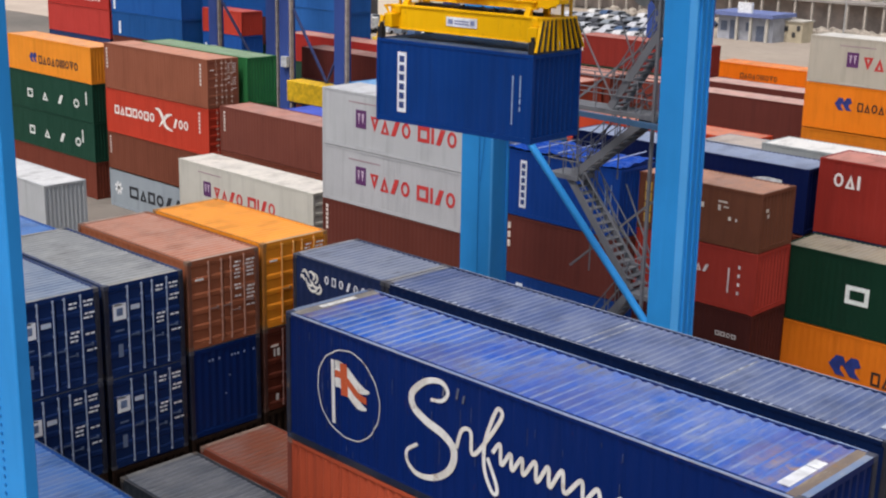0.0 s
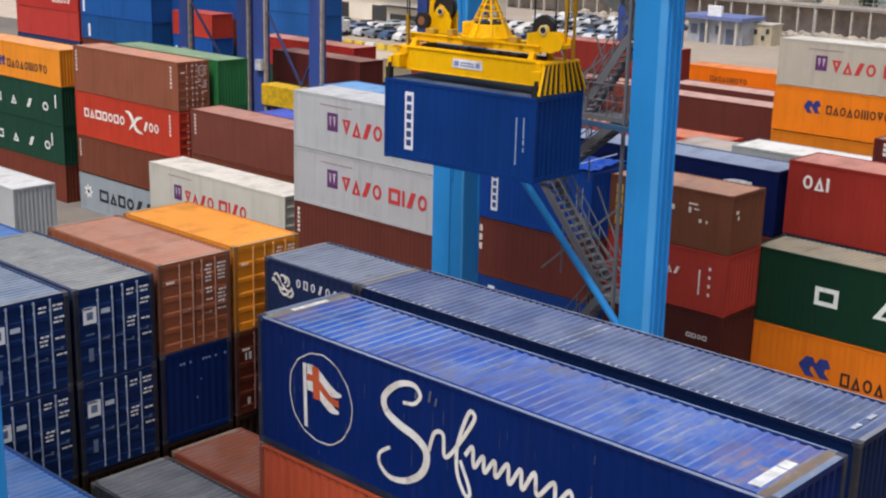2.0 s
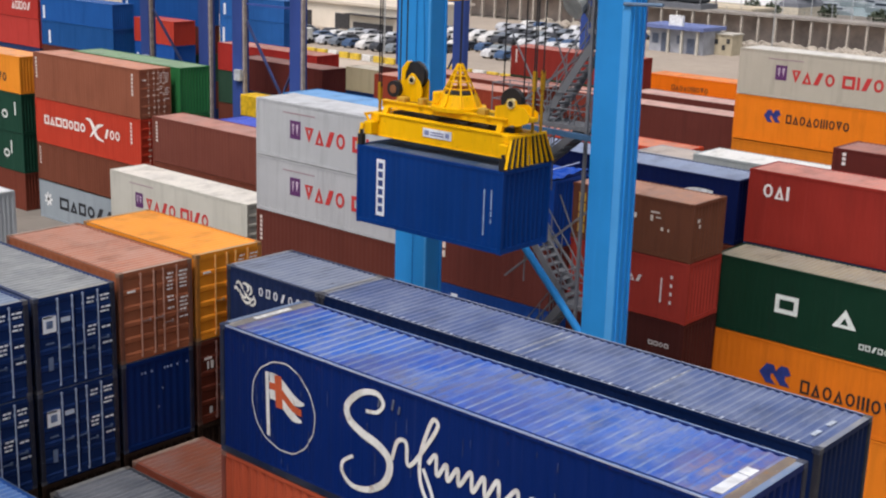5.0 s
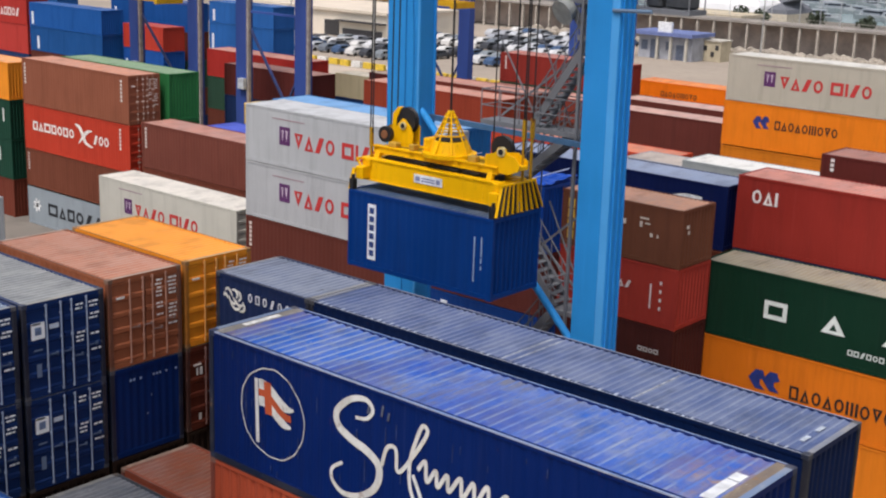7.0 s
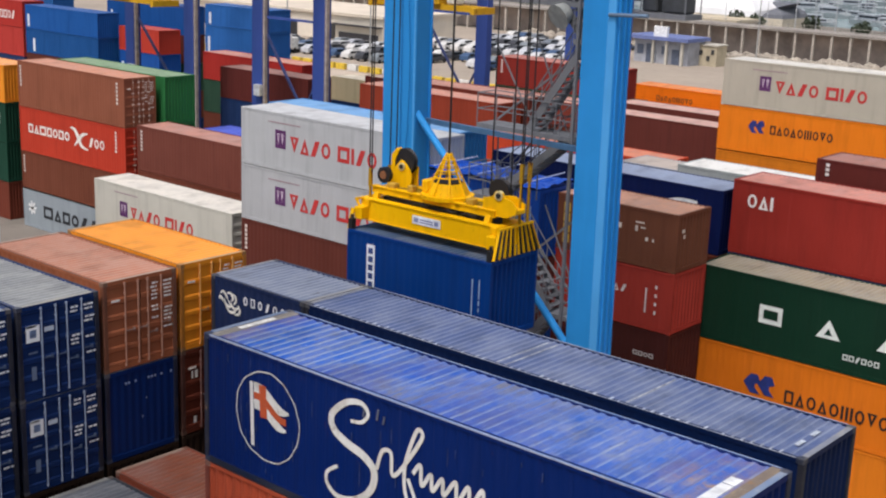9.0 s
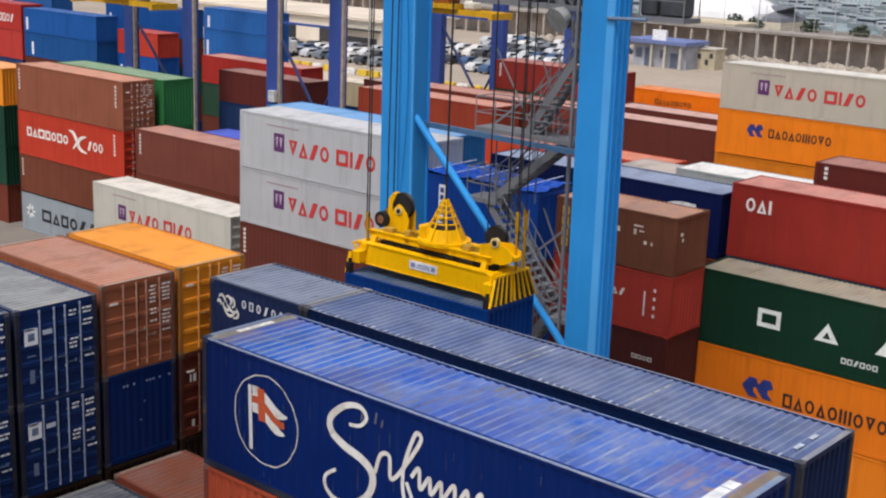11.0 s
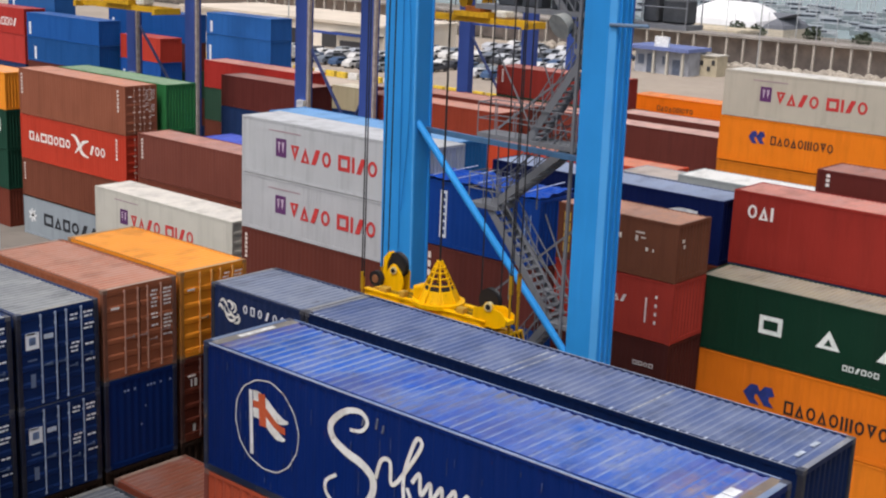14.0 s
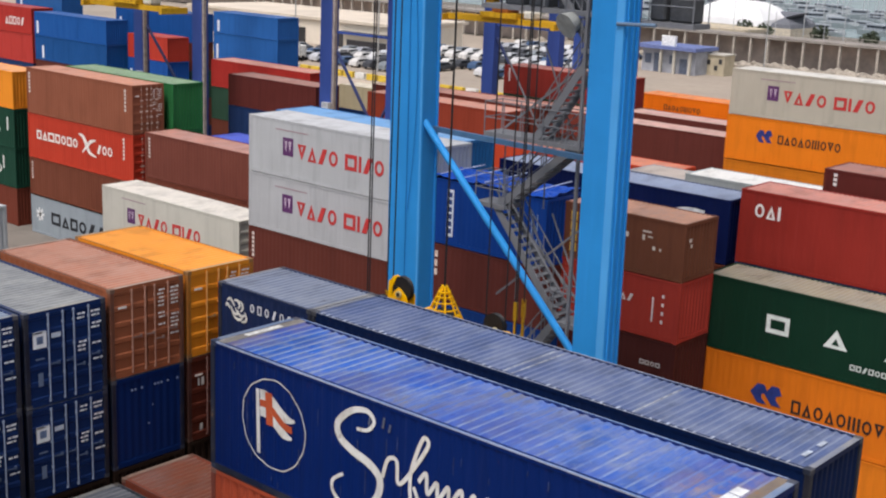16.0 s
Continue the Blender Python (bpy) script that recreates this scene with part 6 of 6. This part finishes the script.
for i in range(1100):
    x, y, r = rnd.uniform(-140, 10), rnd.uniform(190, 199), rnd.uniform(0.2, 1.1)
    vs = bmesh.ops.create_icosphere(heap, subdivisions=1, radius=r)["verts"]
    for v in vs:
        v.co = Vector((v.co.x * rnd.uniform(0.8, 1.3) + x, v.co.y + y, v.co.z * 0.8 + r * 0.5))
tagged(part("rubble", heap, plain("9c9488", 0.9, 0, 0.35, 0.6), thing("stone_bank", "bank of pale broken stones below the promenade", "stones")), kind="stuff")

kiosk = thing("gate_house", "low pale gate house with a blue roof edge", "building")
box_part("wall", kiosk, -98, 172.6, 0, -87.6, 178, 4.0, plain("a4a8b2", 0.7, 0, 0.2, 0.5))
box_part("roof", kiosk, -99, 171.2, 4.0, -87, 179, 4.6, plain("6674a6", 0.6), "blue roof edge")
box_part("sign_box", kiosk, -93.8, 171.6, 4.6, -91.2, 172.2, 6.3, plain("e0e4ec", 0.6), "white sign box")
for x, w, z0, z1 in ((-97.4, 1.2, 1.4, 3.0), (-95.6, 1.6, 0.1, 3.2), (-92.6, 0.9, 1.6, 3.0), (-90.6, 1.4, 0.1, 2.6)):
    box_part("window", kiosk, x, 172.5, z0, x + w, 172.6, z1, plain("5a6478", 0.3))
for x in (-94.0, -91.4, -88.4):
    box_part("post", kiosk, x, 171.5, 0, x + 0.4, 171.9, 4.0, PALE)
hut = thing("small_hut", "small cream hut with dark windows", "building")
box_part("wall", hut, -88.2, 176.5, 0, -84.4, 180, 3.4, plain("b8ae96", 0.8, 0, 0.15, 0.5))
box_part("roof", hut, -88.4, 176.3, 3.4, -84.2, 180.2, 3.6, PALE)
for x, z in ((-87.6, 1.8), (-86.2, 0.9), (-85.4, 2.0)):
    box_part("window", hut, x, 176.4, z, x + 0.6, 176.5, z + 0.8, DARK)
low_shed = thing("quay_shed", "long low tan-roofed shed beside the harbour", "building")
box_part("wall", low_shed, -122, 223, 0, -106, 232, 4.0, plain("b8b2a4", 0.8, 0, 0.2, 0.3))
box_part("roof", low_shed, -122.6, 222.4, 4.0, -105.4, 232.6, 4.6, plain("c0b49c", 0.8, 0, 0.15, 0.2))


def vault(name, x0, x1, y0, y1, h, mat, label, wall_h=3.0):
    """A long hall with a rounded roof."""
    t = thing(name, label, "building")
    bm = bmesh.new()
    n = 12
    A, B = [], []
    for i in range(n + 1):
        a = math.pi * i / n
        y, z = (y0 + y1) / 2 - math.cos(a) * (y1 - y0) / 2, wall_h + math.sin(a) * (h - wall_h)
        inset = 6 * math.sin(a) ** 2
        A.append(bm.verts.new((x0 + inset, y, z))), B.append(bm.verts.new((x1 - inset, y, z)))
    for i in range(n):
        bm.faces.new((A[i], A[i + 1], B[i + 1], B[i]))
    bm.faces.new(A), bm.faces.new(B[::-1])
    part("roof", bm, mat, t)
    box_part("wall", t, x0, y0, 0, x1, y1, wall_h, plain("c8c0ae", 0.8))
    return t


vault("boat_hall", -144, -123.5, 266, 282, 8.2, plain("e6e8ea", 0.6, 0, 0.06, 0.2), "large white rounded boat hall", 2.6)
vault("grey_hall", -123, -117.5, 268, 282, 6.2, plain("666a72", 0.7), "dark grey rounded hall by the harbour", 2.5)
vault("grey_hall", -153, -145, 264, 280, 5.2, plain("5a5e66", 0.7), "dark grey rounded hall beside the white one", 2.0)


def boat(m, s, label):
    b = thing("moored_boat", label, "boat", m, "boats in the harbour")
    bm = bmesh.new()
    sec = ((-5, 1.2, 1.2), (-2, 1.6, 1.2), (2, 1.5, 1.3), (5.4, 0.1, 1.7))
    rows = [[bm.verts.new((x * s, y * s, z * s)) for y, z in ((-w, h), (-w * 0.6, 0), (w * 0.6, 0), (w, h))] for x, w, h in sec]
    for a, c in zip(rows, rows[1:]):
        for i in range(3):
            bm.faces.new((a[i], a[i + 1], c[i + 1], c[i]))
        bm.faces.new((a[3], a[0], c[0], c[3]))
    bm.faces.new(rows[0]), bm.faces.new(rows[-1][::-1])
    part("hull", bm, plain("a8aeb2", 0.4), b)
    bm = bmesh.new()
    add_box(bm, -3 * s, -1.0 * s, 1.2 * s, 1.5 * s, 1.0 * s, 2.5 * s)
    part("cabin", finish("cabin", bm, 0.1), plain("98a0a8", 0.4), b)
    bm = bmesh.new()
    add_box(bm, -2.6 * s, -1.02 * s, 1.7 * s, 1.53 * s, 1.02 * s, 2.15 * s)
    part("window", bm, plain("28303a", 0.2), b)
    bm = bmesh.new()
    add_rod(bm, (0, 0, 2.4 * s), (0, 0, 11 * s), 0.09 * s, 6)
    part("mast", bm, plain("b0b4b8", 0.4), b)
    return b


fleet = [boat(pose(-134, 300, 0), 1.0, "white motor yacht at its mooring"), boat(pose(-116, 312, 0, 0, 0, 30), 0.75, "small white boat at its mooring"), boat(pose(-98, 318, 0, 0, 0, -20), 1.25, "white sailing yacht with a tall bare mast")]
for i in range(132):
    copy_thing(fleet[i % 3], pose(-225 + (i % 33) * 5.6 + rnd.uniform(-2, 2), 300 + (i // 33) * 34 + rnd.uniform(-9, 9), 0, 0, 0, rnd.uniform(-40, 40)))
for i in range(16):
    copy_thing(fleet[i % 2], pose(-150 + i * 6.5, 226 + rnd.uniform(-6, 24), 0, 0, 0, rnd.uniform(-30, 30)))
pier = thing("breakwater", "long grey breakwater with posts far out", "pier")
box_part("wall", pier, -700, 640, 0, 700, 648, 3.0, plain("98968e", 0.9, 0, 0.2, 0.2))
bm = bmesh.new()
for i in range(200):
    h = rnd.uniform(3, 9)
    add_box(bm, -560 + i * 5.2, 636, 0, -558.6 + i * 5.2, 637, h)
tagged(part("post", bm, plain("8a8c8a", 0.8), pier), kind="stuff")


def tree(m, h, label):
    """A small dark palm-like tree: trunk and a ragged crown of leaf blades."""
    t = thing("tree", label, "tree", m, "trees by the harbour")
    bm = bmesh.new()
    add_rod(bm, (0, 0, 0), (0.1, 0, h * 0.55), 0.28, 8, 0.14)
    part("trunk", bm, plain("4a3c2e", 0.9), t)
    bm = bmesh.new()
    for i in range(230):
        d = Vector((rnd.gauss(0, 1), rnd.gauss(0, 1), rnd.gauss(0, 0.7))).normalized() * rnd.uniform(0.3, 1) * h * 0.42
        c = Vector((0, 0, h * 0.68)) + d
        a, b = Vector((rnd.uniform(-1, 1), rnd.uniform(-1, 1), rnd.uniform(-1, 1))) * 0.5, Vector((rnd.uniform(-1, 1), rnd.uniform(-1, 1), rnd.uniform(-1, 1))) * 0.4
        bm.faces.new([bm.verts.new(c + a), bm.verts.new(c + b), bm.verts.new(c - a), bm.verts.new(c - b)])
    me = bpy.data.meshes.new("crown")
    bm.to_mesh(me)
    bm.free()
    part("crown", me, plain("465040", 0.9, 0, 0.4, 0.8), t)
    return t


oak = tree(pose(-118, 246, 0), 5, "dark green tree by the harbour")
for x, y, k in ((-110, 240, 1.0), (-101, 248, 1.1), (-88, 244, 0.9), (-150, 236, 1.2), (-158, 240, 1.1), (-166, 232, 1.2), (-58, 250, 0.9)):
    copy_thing(oak, pose(x, y, 0, 0, 0, x * 7))
for x, y, z in ((-118, 128, 14), (-84, 190, 13), (-60, 195, 13), (-150, 140, 14), (-28, 196, 13)):
    lp = thing("street_lamp", "tall grey street lamp on the quay", "street lamp", pose(x, y, 0), "lamps on the quay")
    bm = bmesh.new()
    add_rod(bm, (0, 0, 0), (0, 0, z), 0.14, 8, 0.08)
    part("pole", bm, plain("9a9c9c", 0.5), lp)
    bm = bmesh.new()
    add_box(bm, -1.0, -0.15, z - 0.1, 1.0, 0.15, z + 0.1)
    part("lamp_head", bm, plain("c8caca", 0.4), lp)



def motions():
    """All that moves: the spreader with its box, and the rolling far crane."""
    rows = [(t, pose(x, y, z, 0, 0, a)) for t, x, y, z, a in LOWERING]
    off = Matrix.Translation((-3.029, -1.219, -2.6))
    walk(load, [(t, m @ off) for t, m in rows])
    walk(carrier, [(t, Matrix.Translation((0, 0, 0.08)) @ m) for t, m in rows])
    walk(far_moving, [(t, pose(x - 0.45, 46, 0)) for t, x in ROLLING])
    walk(far_load, [(t, pose(x + 8.0, 56, 15.6)) for t, x in ROLLING])


LOWERING = [  # seconds, place of the box's top, turn
    (0, -6.24, 12.56, 17.70, 4.2),
    (0.5, -6.19, 13.05, 17.41, 3.8),
    (1, -6.14, 13.45, 17.09, 3.4),
    (1.5, -6.09, 13.76, 16.75, 3.0),
    (2, -6.04, 13.96, 16.44, 2.6),
    (2.5, -5.99, 14.08, 16.11, 2.2),
    (3, -5.94, 14.15, 15.80, 1.8),
    (3.5, -5.89, 14.14, 15.48, 1.4),
    (4, -5.84, 14.15, 15.15, 1.0),
    (6.5, -5.84, 14.21, 13.55, 1.0),
    (7, -5.84, 14.29, 13.21, 1.0),
    (7.5, -5.84, 14.35, 12.88, 1.0),
    (8, -5.84, 14.41, 12.59, 1.0),
    (8.5, -5.84, 14.46, 12.23, 1.0),
    (9, -5.84, 14.48, 11.94, 1.0),
    (11.5, -5.84, 14.46, 10.25, 1.0),
    (12, -5.84, 14.40, 10.00, 1.0),
    (12.5, -5.84, 14.34, 9.69, 1.0),
    (13, -5.84, 14.28, 9.37, 1.0),
    (13.5, -5.84, 14.23, 9.04, 1.0),
    (14, -5.84, 14.21, 8.72, 1.0),
    (14.5, -5.84, 14.19, 8.42, 1.0),
    (15, -5.84, 14.18, 8.18, 1.0),
    (15.5, -5.84, 14.18, 8.04, 1.0),
    (16, -5.84, 14.16, 7.86, 1.0),
]
ROLLING = [(0, -57.2), (2, -56.8), (4, -55.5), (6.5, -53.7), (9, -50.95), (11.5, -48.8), (12.5, -47.9), (14, -46.45), (16, -44.6)]
far_still.matrix_world = pose(-66.8, 46, 0)
motions()
